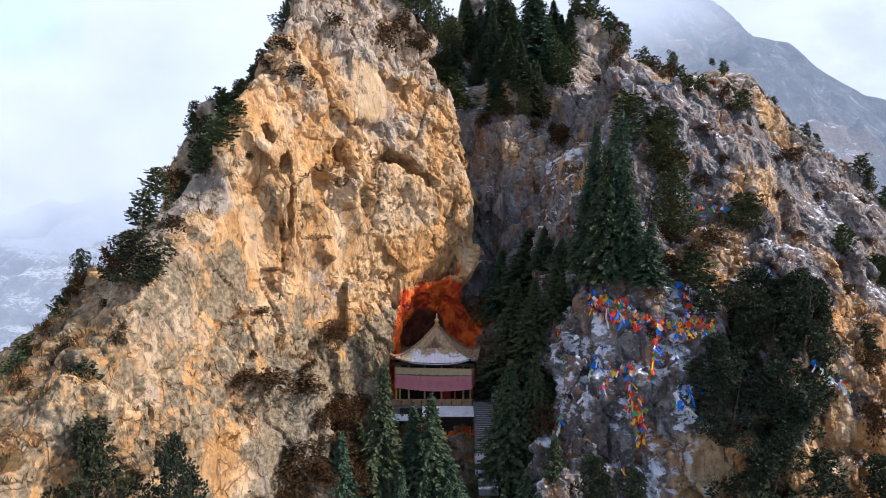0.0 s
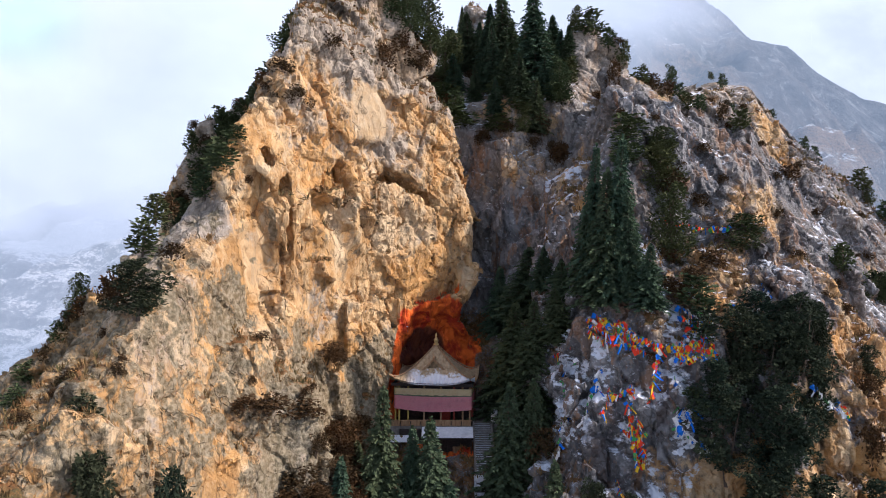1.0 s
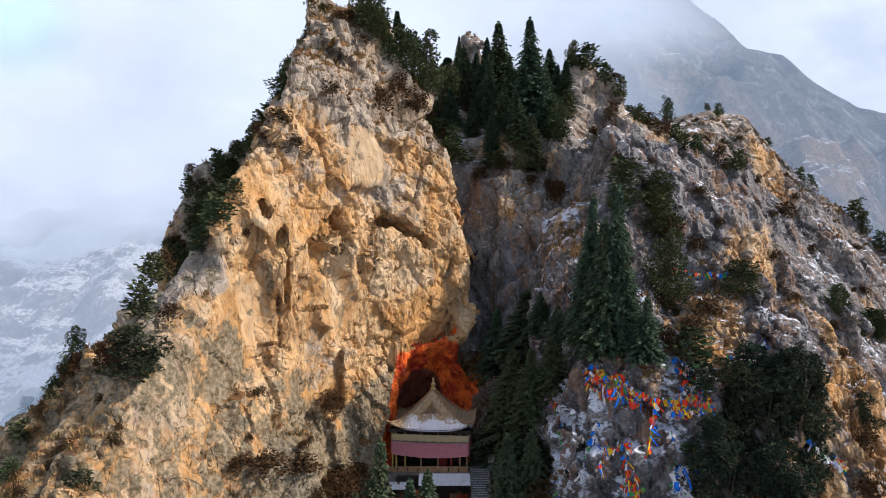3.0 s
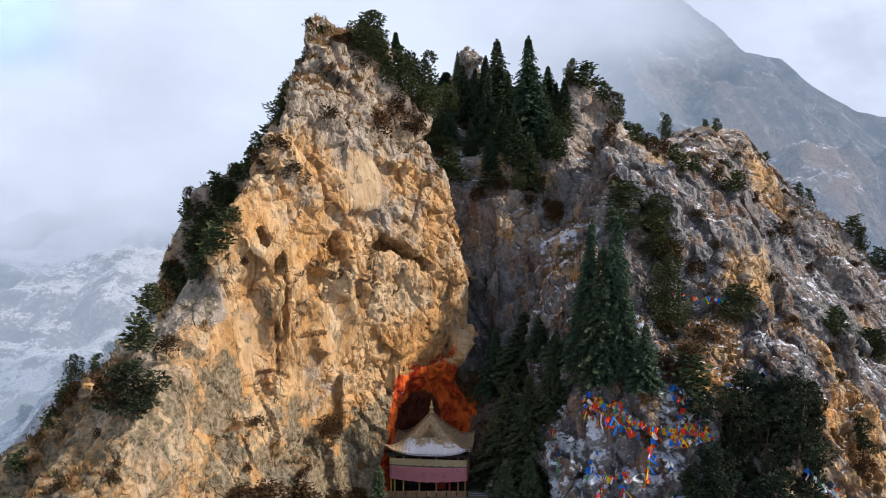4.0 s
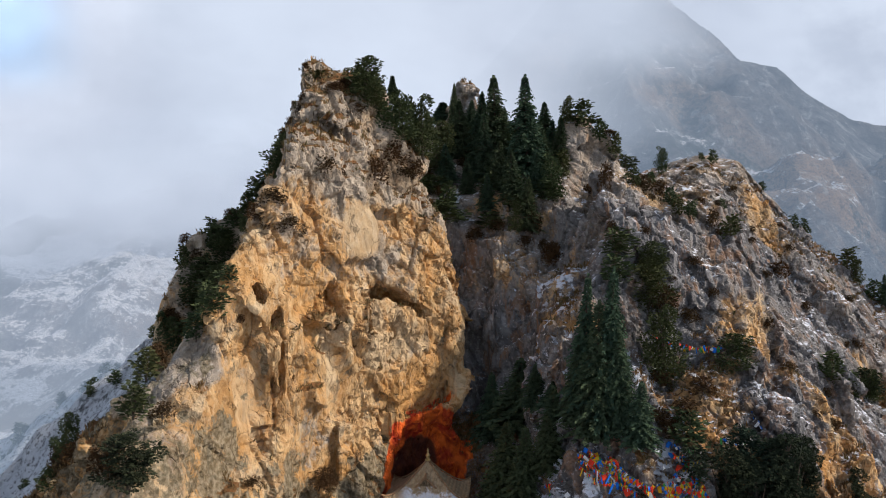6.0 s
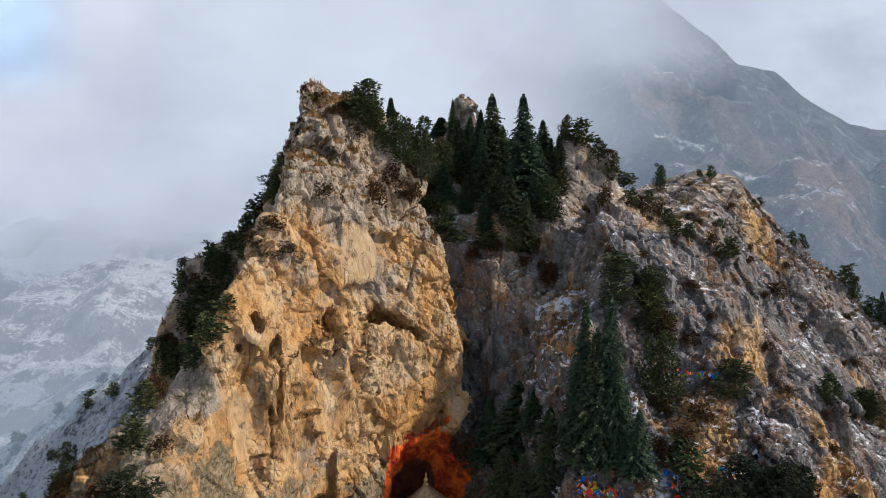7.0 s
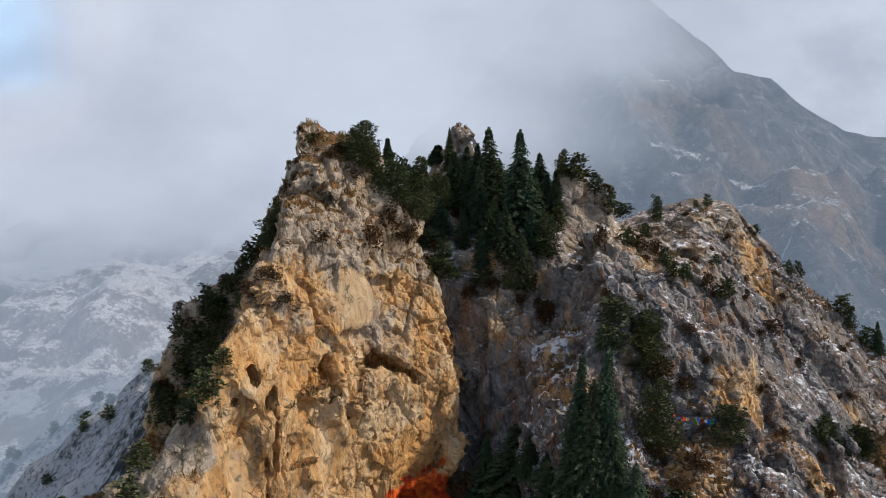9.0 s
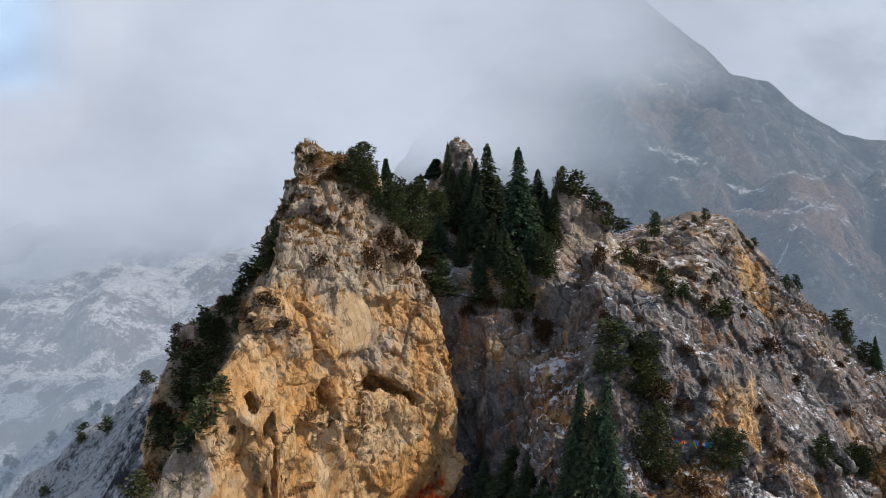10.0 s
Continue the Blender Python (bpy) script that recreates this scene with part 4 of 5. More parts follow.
plant("pine", [
    (27.0, 64.9, 19.6, 7.5, 6.1), (24.3, 62.6, 16.9, 5.7, 5.1), (29.2, 65.0, 16.4, 9.6, 6.7), (32.5, 64.4, 19.6, 8.6, 6.6), (35.4, 67.8, 22.6, 4.7, 3.4), (25.0, 62.6, 11.9, 8.2, 6.4),
    (29.1, 61.2, 12.3, 8.1, 6.8), (33.9, 65.3, 14.8, 5.9, 5.0), (24.1, 65.4, 23.6, 3.2, 3.4), (58.9, 95.8, 25.2, 3.9, 4.1), (33.0, 65.2, 16.1, 9.6, 5.2), (34.9, 66.5, 19.2, 7.2, 4.0),
    (29.3, 67.2, 23.1, 5.3, 5.5), (31.7, 65.6, 23.6, 3.8, 5.1), (44.6, 74.5, 17.9, 4.3, 3.8), (26.8, 60, 5.0, 8.5, 7.6), (32.5, 60.5, 4.0, 8.5, 8.0),
], "pines round the prayer flag outcrop")
plant("pine", [
    (38.5, 62, 5, 7.0, 6.0), (30, 62.5, 10, 8, 6), (22, 59.5, 3, 6, 5.5), (16.5, 60, 4.5, 7.0, 4.5), (12.5, 61, 4, 8.5, 4.5),
], "pines round the prayer flag outcrop")
plant("shrub", [
    (-2.6, 64, -2, 7.0, 3.0), (-11.5, 63.5, 3.0, 6.0, 5.0), (-13, 61, 6, 4.0, 5.0), (-9.2, 68.2, 8, 4.5, 5.0),
], "shrubs below the temple")
plant("shrub", [
    (15.2, 92.8, 43.0, 3.1, 2.7), (21.9, 69.9, 28.1, 1.6, 2.5), (29.1, 80.6, 36.9, 1.8, 2.3), (24.3, 68.9, 28.9, 1.8, 2.5), (23.7, 75.6, 30.8, 1.7, 2.8), (27.7, 72.8, 30.4, 1.9, 2.6),
    (39.9, 84.5, 35.9, 1.3, 1.6), (41.6, 82.6, 31.1, 1.2, 1.8), (52.7, 99.8, 37.0, 1.1, 1.7), (43.5, 96.9, 46.0, 1.1, 1.6), (57.5, 114.0, 45.2, 1.3, 1.7), (30.3, 82.0, 43.5, 1.1, 1.6),
    (27.2, 80.8, 41.4, 0.9, 1.3), (24.5, 82.3, 46.8, 1.2, 1.6), (20.6, 82.4, 47.5, 1.2, 1.6), (21.9, 99.8, 52.8, 1.9, 1.9), (64.1, 106.9, 30.6, 1.6, 2.2),
], "shrubs on the rocky mountainside")
plant("shrub", [
    (27.4, 92.4, 52.8, 2.6, 2.3), (29.7, 93.4, 52.2, 2.4, 2.0), (34.6, 87.8, 48.0, 2.6, 1.7), (47.0, 96.3, 41.5, 2.4, 3.1), (25.9, 79.5, 37.4, 4.1, 3.2),
], "shrubs on the skyline ridge")
plant("shrub", [
    (-15.0, 72.0, 46.4, 2.7, 4.7), (-16.4, 70.5, 47.1, 2.1, 2.1), (-17.8, 70.3, 48.1, 1.8, 1.5), (-24.9, 54.0, 27.6, 2.8, 2.7), (-21.9, 57.4, 31.4, 1.5, 2.1), (-31.6, 63.1, 26.4, 1.9, 2.3),
    (-23.7, 46.6, 18.9, 1.5, 2.0), (-10.2, 70.3, 10.3, 5.2, 5.6), (-15.3, 61.6, 17.6, 2.3, 4.0), (-12.5, 65.0, 16.9, 1.9, 3.8), (-17.0, 60.6, 18.2, 1.6, 2.6), (-11.9, 73.6, 20.4, 2.7, 4.3),
    (-6.9, 81.2, 52.8, 3.3, 3.0), (-27.0, 80.8, 43.9, 1.5, 1.8), (-28.7, 78.6, 36.8, 2.3, 2.3), (-23.6, 61.2, 34.9, 2.5, 1.8), (-23.9, 83.9, 48.6, 1.6, 1.8), (-9.0, 83.1, 60.6, 1.9, 1.8),
], "shrubs on the tall cliff")
plant("shrub", [
    (-11.3, 80.5, 63.0, 1.2, 2.3), (-10.6, 84.8, 64.8, 1.0, 2.2), (-11.7, 75.3, 52.9, 2.2, 2.5), (-16.0, 70.8, 49.6, 1.8, 2.6), (-34.7, 62.2, 22.4, 1.4, 1.4), (-34.8, 66.1, 25.1, 1.5, 1.4),
    (-27.9, 47.0, 20.6, 1.0, 1.4), (-11.6, 65.1, 13.2, 2.9, 4.3), (-10.5, 74.0, 12.6, 3.0, 5.4), (-10.1, 65.8, 10.2, 3.2, 5.3), (-11.4, 63.1, 8.8, 2.8, 5.0), (-8.5, 65.4, 7.8, 3.2, 4.3),
    (-12.4, 63.0, 11.2, 2.1, 3.7), (-8.0, 73.0, 8.9, 2.7, 3.2), (-13.9, 62.0, 9.8, 1.8, 3.2), (-8.5, 74.3, 13.3, 1.7, 2.7),
], "shrubs on the tall cliff")
plant("shrub", [
    (13.2, 95.3, 46.9, 3.5, 2.8), (21.7, 89.9, 52.6, 4.0, 2.0), (-4.5, 85.2, 55.4, 3.2, 3.7), (-2.5, 86.3, 53.4, 2.9, 2.5), (-3.9, 85.6, 54.0, 1.3, 2.5),
], "shrubs on the wooded saddle")
plant("shrub", [
    (15.4, 93.8, 44.1, 2.5, 3.1), (10.0, 73.5, 16.4, 5.7, 3.2), (39.8, 65.6, 12.2, 3.9, 2.9), (39.8, 66.4, 18.2, 2.5, 2.4), (23.1, 68.5, 27.1, 2.0, 3.0), (19.4, 65.3, 21.6, 1.5, 1.9),
    (12.3, 68.6, 15.7, 2.0, 2.5), (9.6, 68.8, 11.8, 3.6, 3.0), (45.2, 79.6, 24.8, 1.5, 2.0),
], "shrubs round the prayer flag outcrop")
plant("spruce", [
    (-6.4, 67.0, 3.5, 15.8, 6.0), (-9.2, 64.5, 1.0, 12.5, 5.5), (-0.9, 68.0, 4.5, 11.8, 6.0), (-2.9, 69.0, 5.0, 10.2, 4.6), (-4.3, 65, 0, 10.0, 4.2), (5.9, 69.5, 5.5, 13.6, 6.4),
    (10.2, 64.5, 2, 11.2, 5.4), (8.8, 75, 10, 11, 5.0), (7.6, 72, 7, 12, 5.4), (-8.0, 69.5, 4, 9.5, 4.6), (1.2, 66.5, 1.5, 9.0, 5.0), (7.0, 64.5, 0.5, 9.5, 5.4),
    (3.0, 63.0, -1, 8.5, 4.6), (9.4, 70.5, 8, 11.5, 5.5),
], "spruces below the temple")
plant("spruce", [
    (14.7, 71.3, 28.1, 14.6, 4.4), (12.9, 75.5, 28.1, 3.1, 3.3),
], "spruces on the rocky mountainside")
plant("spruce", [
    (75.8, 118.1, 35.5, 5.9, 2.6),
], "spruces on the skyline ridge")
plant("spruce", [
    (-5.2, 88.3, 63.5, 3.4, 1.5), (1.4, 129.8, 68.7, 3.8, 3.9), (3.3, 122.9, 66.5, 7.9, 2.4), (9.4, 105.8, 56.9, 14.7, 7.2), (13.2, 100.9, 55.5, 14.6, 6.9), (4.2, 108.4, 59.0, 9.3, 4.9),
    (6.7, 107.8, 58.6, 10.7, 4.6), (7.7, 103.4, 54.8, 10.7, 4.4), (10.8, 96.5, 51.8, 7.2, 4.3), (7.4, 97.6, 50.5, 5.2, 3.2), (9.7, 97.8, 52.9, 4.8, 4.1), (15.2, 102.2, 56.5, 7.2, 4.6),
    (17.4, 104.8, 57.8, 6.8, 3.9), (4.8, 102.3, 53.1, 5.9, 2.8), (12.4, 95.4, 47.5, 7.5, 4.0), (6.1, 121.5, 65.0, 6.0, 3.9), (7.7, 109.5, 61.8, 6.3, 4.1), (10.6, 107.8, 59.0, 8.0, 4.6),
], "spruces on the wooded saddle")
plant("spruce", [
    (12.6, 106.5, 57.4, 7.9, 4.0), (17.1, 108.5, 60.9, 7.2, 4.6), (18.3, 102.6, 58.9, 5.9, 3.3), (2.9, 108.3, 59.0, 6.3, 3.8), (1.9, 103.8, 54.8, 6.0, 3.9), (9.0, 99.8, 54.0, 6.6, 4.2),
    (14.3, 98.1, 53.2, 5.7, 3.9), (6.1, 104.8, 55.5, 6.1, 3.9), (4.2, 121.8, 64.5, 5.0, 3.3), (-1.1, 113.8, 63.1, 4.7, 3.4), (-2.8, 113.2, 62.0, 4.4, 3.4),
], "spruces on the wooded saddle")
plant("spruce", [
    (16.6, 70.1, 27.2, 16.2, 5.2), (14.2, 70.8, 27.4, 8.4, 4.0), (19.4, 67.2, 26.4, 6.3, 4.0), (18.2, 69.0, 27.0, 10.6, 4.2), (9.8, 83.8, 23.6, 8.8, 7.7), (7.8, 78.0, 15.9, 10.6, 6.8),
    (11.0, 79.0, 27.4, 5.2, 3.5), (15.8, 69.6, 26.2, 13.9, 5.5), (9.2, 72.5, 19.4, 7.6, 4.6), (7.2, 87.8, 21.4, 8.7, 5.1), (9.0, 72.6, 14.6, 7.2, 6.3), (6.4, 79.9, 13.1, 7.6, 6.3),
    (11.8, 72.1, 22.6, 5.6, 4.7), (12.2, 73.5, 26.0, 5.0, 3.2),
], "spruces round the prayer flag outcrop")
# dark bushes on the snowy ridge behind the cliff
hill_v = np.array([v.co[:] for v in HILL.data.vertices])
hill_v = hill_v[(hill_v[:, 0] > -150) & (hill_v[:, 0] < -50) & (hill_v[:, 1] > 130) & (hill_v[:, 1] < 235) & (hill_v[:, 2] > -45)]
bush_lot = np.random.default_rng(12)
plant("juniper", [(*(float(c) for c in hill_v[k] - (0, 0, 0.2)), h, 0.8 * h) for k, h in zip(bush_lot.choice(len(hill_v), 70), bush_lot.uniform(1.2, 3.6, 70))], "bushes on the snowy ridge")
# small shrubs scattered over the ledges
def ledges(x0, x1, y0, y1, z0, count, tall, seed):
    """Rows for plant(): seeded spots on the flatter rock of a stretch of the plan."""
    lot = np.random.default_rng(seed)
    ok = np.flatnonzero((V[:, 0] > x0) & (V[:, 0] < x1) & (V[:, 1] > y0) & (V[:, 1] < y1) & (V[:, 2] > z0) & (flat > 0.35) & (NRM[:, 1] < 0.2))
    rows = []
    for k in lot.choice(ok, count):
        h = lot.uniform(0.5, 1.0) * tall
        rows.append((*(float(c) for c in V[k] - (0, 0, 0.1)), h, h * lot.uniform(0.9, 1.6)))
    return rows


plant("shrub", ledges(-3, 18, 90, 114, 44, 36, 2.0, 3), "shrubs on the wooded saddle")
plant("juniper", ledges(-2, 16, 94, 116, 48, 18, 3.4, 4), "junipers on the wooded saddle")
plant("shrub", ledges(24, 66, 76, 122, 26, 34, 1.3, 5), "shrubs on the rocky mountainside")
plant("shrub", ledges(-20, -6, 72, 90, 50, 16, 1.5, 6), "shrubs on the tall cliff")
plant("shrub", ledges(-36, -22, 48, 84, 20, 18, 1.4, 7), "shrubs on the tall cliff")
plant("shrub", ledges(-19, -8, 58, 72, 8, 10, 1.3, 8), "shrubs on the tall cliff")
# ---- the cliff temple ----
def part(name, bm, material, parent, label="", smooth=False):
    me = bpy.data.meshes.new(name)
    bmesh.ops.recalc_face_normals(bm, faces=bm.faces)
    bm.to_mesh(me)
    bm.free()
    me.materials.append(material)
    if smooth:
        me.polygons.foreach_set("use_smooth", [True] * len(me.polygons))
    return under(name, me, parent, label)


def block(x0, x1, y0, y1, z0, z1, edge=0.02):
    bm = bmesh.new()
    bmesh.ops.create_cube(bm, size=1)
    bmesh.ops.transform(bm, matrix=Matrix.Translation(((x0 + x1) / 2, (y0 + y1) / 2, (z0 + z1) / 2)) @ Matrix.Diagonal((x1 - x0, y1 - y0, z1 - z0, 1)), verts=bm.verts)
    if edge:
        bmesh.ops.bevel(bm, geom=bm.edges[:], offset=edge, segments=1, affect="EDGES")
    return bm


def turned(profile, x, y, z, sides=14):
    """A body of revolution: (radius, height) pairs."""
    bm = bmesh.new()
    rings = [[bm.verts.new((x + r * math.cos(2 * math.pi * i / sides), y + r * math.sin(2 * math.pi * i / sides), z + h)) for i in range(sides)] for r, h in profile]
    for a, b in zip(rings, rings[1:]):
        for i in range(sides):
            bm.faces.new((a[i], a[(i + 1) % sides], b[(i + 1) % sides], b[i]))
    bm.faces.new(rings[0][::-1]), bm.faces.new(rings[-1])
    return bm


def plain(name, dark, light, rough=0.7, scale=5.0, metal=0.0, relief=0.01, sz=1.0):
    s = Shader(name, rough, metal)
    n = s.noise(scale, 6, 0.65, s.place(1, 1, sz))
    m = s.noise(scale * 0.2, 4)
    col = s.mix(s.band(n, 0.3, 0.7), dark, light)
    col = s.mix(s.calc("MULTIPLY", s.band(m, 0.5, 0.75), 0.35), col, tuple(0.55 * c for c in dark))
    return s.done(col, s.bump(n, relief))


def tile_material():
    """Tan roof tiles in rows, with snow lying on the front slope."""
    s = Shader("tan_roof_tiles", 0.75)
    pos = s.node("SeparateXYZ", Vector=s.node("TexCoord").outputs["Object"])
    w = s.node("TexWave", Scale=0.9, Distortion=0.4)
    s.put(w.inputs["Vector"], s.place())
    n = s.noise(3, 6)
    col = s.mix(s.band(n, 0.3, 0.7), (0.30, 0.205, 0.115), (0.50, 0.37, 0.225))
    snow = s.band(s.calc("ADD", s.calc("MULTIPLY", pos.outputs[1], -0.42), s.calc("MULTIPLY", s.calc("SUBTRACT", s.noise(1.4, 6, 0.7), 0.5), 2.0)), 0.85, 1.2)
    snow = s.calc("MULTIPLY", snow, s.band(s.calc("ADD", pos.outputs[0], s.noise(0.8, 3)), -2.6, -1.2))
    col = s.mix(snow, col, (0.80, 0.80, 0.84))
    return s.done(col, s.bump(w.outputs["Fac"], 0.05))


TILES = tile_material()
TIMBER = plain("aged_tan_timber", (0.22, 0.12, 0.06), (0.38, 0.24, 0.13), 0.7, 6, sz=0.2)
DARKWOOD = plain("dark_stained_timber", (0.02, 0.015, 0.014), (0.05, 0.035, 0.03))
REDWOOD = plain("red_lacquered_timber", (0.22, 0.03, 0.02), (0.36, 0.06, 0.035), 0.5)
YELLOW_POST = plain("yellow_painted_timber", (0.35, 0.24, 0.05), (0.55, 0.40, 0.10), 0.5)
PINK = plain("pink_cloth", (0.88, 0.32, 0.37), (0.92, 0.44, 0.47), 0.9, 9)
CREAM = plain("cream_cloth", (0.82, 0.64, 0.34), (0.90, 0.76, 0.46), 0.9, 9)
GREEN = plain("green_cloth", (0.18, 0.24, 0.14), (0.28, 0.32, 0.18), 0.9, 9)
STONE = plain("terrace_stone", (0.16, 0.14, 0.13), (0.32, 0.29, 0.26), 0.9, 2.5, relief=0.06)
def step_material():
    """Grey stone with a dusting of snow on the treads."""
    s = Shader("step_stone", 0.9)
    n = s.noise(4, 6)
    up = s.node("SeparateXYZ", Vector=s.node("NewGeometry").outputs["Normal"]).outputs[2]
    dust = s.band(s.calc("ADD", up, s.calc("MULTIPLY", s.calc("SUBTRACT", s.noise(1.5, 4), 0.5), 0.9)), 0.75, 1.0)
    return s.done(s.mix(dust, s.mix(n, (0.09, 0.085, 0.08), (0.22, 0.21, 0.20)), (0.62, 0.64, 0.68)), s.bump(n, 0.03))


STEP = step_material()
SNOW = plain("settled_snow", (0.66, 0.68, 0.73), (0.82, 0.83, 0.86), 0.8, 3, relief=0.05)
WHITE = plain("white_lime_wash", (0.60, 0.59, 0.57), (0.80, 0.79, 0.77), 0.8, 4)
GILT = plain("gilt_metal", (0.50, 0.36, 0.14), (0.66, 0.52, 0.26), 0.35, 8, 0.6)

terrace = new("terrace")
tagged(terrace, "stone terrace under the temple beneath the red arch", "terrace", kind="structure")
part("retaining_wall", block(-5.7, 3.3, 76.45, 86, 4.0, 13.2, 0.05), STONE, terrace)
part("paving", block(3.3, 7.2, 77.6, 86, 10.0, 13.2, 0.05), STONE, terrace)


def pavilion():
    """A one-storey temple hall with a swept hip-and-gable roof, its gable to the front. Made about its own middle."""
    top = new("temple")
    tagged(top, "small timber temple with swept tan roof and pink cloth", "temple")
    A, B, G = 4.5, 3.75, 1.9
    def hip(x, y):
        return 3.5 * (1 - min(1.0, max(abs(x) / A, abs(y) / B))) ** 1.45
    def gable(x):
        return 2.2 * max(0.0, 1 - abs(x) / 2.9) ** 1.3
    def lift(x, y):
        return 0.75 * (abs(x) / A * abs(y) / B) ** 3
    bm = bmesh.new()
    xs = [A * k / 20 for k in range(-20, 21)]
    ys = [-B + (B - G) * k / 7 for k in range(8)] + [-G + (B + G) * k / 18 for k in range(19)]
    def z(x, y, i):
        return (max(hip(x, y), gable(x)) if i >= 8 and y <= 0 else hip(x, y)) + lift(x, y)
    for drop in (0.0, -0.16):
        grid = [[bm.verts.new((x, y, z(x, y, i) + drop)) for x in xs] for i, y in enumerate(ys)]
        for r, s in zip(grid, grid[1:]):
            for k in range(len(xs) - 1):
                if (s[k].co - r[k].co).length > 1e-4 or (s[k + 1].co - r[k + 1].co).length > 1e-4:
                    bm.faces.new((r[k], r[k + 1], s[k + 1], s[k]))
    bmesh.ops.remove_doubles(bm, verts=bm.verts, dist=0.0005)
    roof = part("roof", bm, TILES, top, "tan tiled swept roof with patchy snow")
    roof.location.z = 4.15
    # ridges along the top and down the corners
    def ribbon(pts, r):
        bm = bmesh.new()
        rows = []
        for p in pts:
            rows.append([bm.verts.new(Vector(p) + Vector(o)) for o in ((-r, 0, 0), (0, -r, 0.0), (r, 0, 0), (0, r, 0), (0, 0, 1.5 * r))])
        for a, b in zip(rows, rows[1:]):
            for k in range(4):
                bm.faces.new((a[k], a[(k + 1) % 4], b[(k + 1) % 4], b[k]))
            for k in range(4):
                bm.faces.new((a[k], b[k], b[4], a[4]))
        return bm
    part("ridge", block(-0.12, 0.12, -G - 0.15, -0.35, 2.1, 2.38, 0.05), TIMBER, roof)
    for sx in (-1, 1):
        for sy in (-1, 1):
            pts = [(sx * A * t, sy * B * t, hip(sx * A * t, sy * B * t) + lift(sx * A * t, sy * B * t) + 0.06) for t in [0.04 + 0.08 * k for k in range(13)]]
            part("hip_ridge", ribbon(pts, 0.09), TIMBER, roof)
        bm = bmesh.new()
        # barge boards of the front gable
        prev = None
        for k in range(9):
            x = sx * 1.9 * k / 8
            v = [bm.verts.new((x, -G - d, gable(x) + h)) for d, h in ((0.02, 0.1), (0.02, -0.16), (0.16, -0.16), (0.16, 0.1))]
            if prev:
                for j in range(4):
                    bm.faces.new((prev[j], prev[(j + 1) % 4], v[(j + 1) % 4], v[j]))
            prev = v
        part("barge_board", bm, TIMBER, roof)
    part("finial", turned([(0.28, 0), (0.32, 0.12), (0.16, 0.22), (0.24, 0.42), (0.28, 0.56), (0.14, 0.72), (0.09, 0.9), (0.12, 1.0), (0.03, 1.3)], 0, 0.0, 3.4), GILT, roof, "pale gilt finial")
    # eaves beam, posts, walls
    part("eaves_board", block(-A + 0.15, A - 0.15, -B + 0.25, -B + 0.45, 3.82, 4.12), DARKWOOD, top)
    part("eaves_board", block(-A + 0.15, A - 0.15, B - 0.45, B - 0.25, 3.82, 4.12), DARKWOOD, top)
    for sx in (-1, 1):
        part("eaves_board", block(sx * (A - 0.35) - 0.1, sx * (A - 0.35) + 0.1, -B + 0.47, B - 0.47, 3.82, 4.12), DARKWOOD, top)
    for k, x in enumerate((-3.95, -3.55, -2.6, -0.9, 0.9, 2.3, 3.2, 3.95)):
        m = YELLOW_POST if k in (0, 1, 2) else REDWOOD if k in (5,) else TIMBER
        part("post", turned([(0.11, 0), (0.10, 0.1), (0.09, 3.8)], x, -3.1, 0.06, 8), m, top, "painted round post", True)
    part("floor_boards", block(-4.2, 4.2, -3.4, 3.4, -0.02, 0.06), DARKWOOD, top)
    part("back_wall", block(-4.1, 4.1, 3.0, 3.2, 0.06, 3.9), REDWOOD, top)
    for sx in (-1, 1):
        part("side_wall", block(sx * 4.0 - 0.08, sx * 4.0 + 0.08, -0.6, 3.0, 0.06, 3.9), REDWOOD, top)
    part("inner_wall", block(-3.9, 3.9, -0.7, -0.6, 0.06, 3.85), DARKWOOD, top)
    part("altar", block(0.6, 1.7, -1.6, -0.9, 0.06, 0.95, 0.04), REDWOOD, top, "red lacquered altar")
    # cloth hung round the front and sides
    def drape(z0, z1, wave, deep, seed):
        rng = random.Random(seed)
        bm = bmesh.new()
        path = [(-4.15, 0.5 - 0.5 * k) for k in range(8)] + [(-4.15 + 8.3 * k / 40, -3.35) for k in range(1, 41)] + [(4.15, -3.35 + 0.5 * k) for k in range(1, 9)]
        rows = []
        for k, (x, y) in enumerate(path):
            f = wave * math.sin(k * 1.35) + wave * 0.6 * rng.uniform(-1, 1)
            sag = deep * math.sin(math.pi * ((x + 4.15) / 8.3)) if abs(y + 3.35) < 0.01 else 0
            top_sag = sag * (0.4 if z0 < 3.2 else 0.25)
            rows.append([bm.verts.new((x, y + f * (t + 0.2), z0 - top_sag + (z1 - z0 - (sag - top_sag)) * t)) for t in (0, 0.33, 0.66, 1)])
        for a, b in zip(rows, rows[1:]):
            for j in range(3):
                bm.faces.new((a[j], b[j], b[j + 1], a[j + 1]))
        bmesh.ops.solidify(bm, geom=bm.faces[:], thickness=0.015)
        return bm
    part("cloth_band", drape(3.6, 2.95, 0.02, 0.06, 1), CREAM, top, "cream cloth band", True)
    part("cloth_band", drape(2.97, 2.86, 0.02, 0.08, 2), GREEN, top, "grey-green cloth band", True)
    part("cloth_valance", drape(2.88, 1.55, 0.05, 0.3, 3), PINK, top, "faded pink cloth valance", True)
    top.matrix_basis = pose(-0.7, 80.3, 13.22, 0, 0, -7) @ Matrix.Diagonal((1.03, 1.0, 1.08, 1))
    return top


pavilion()

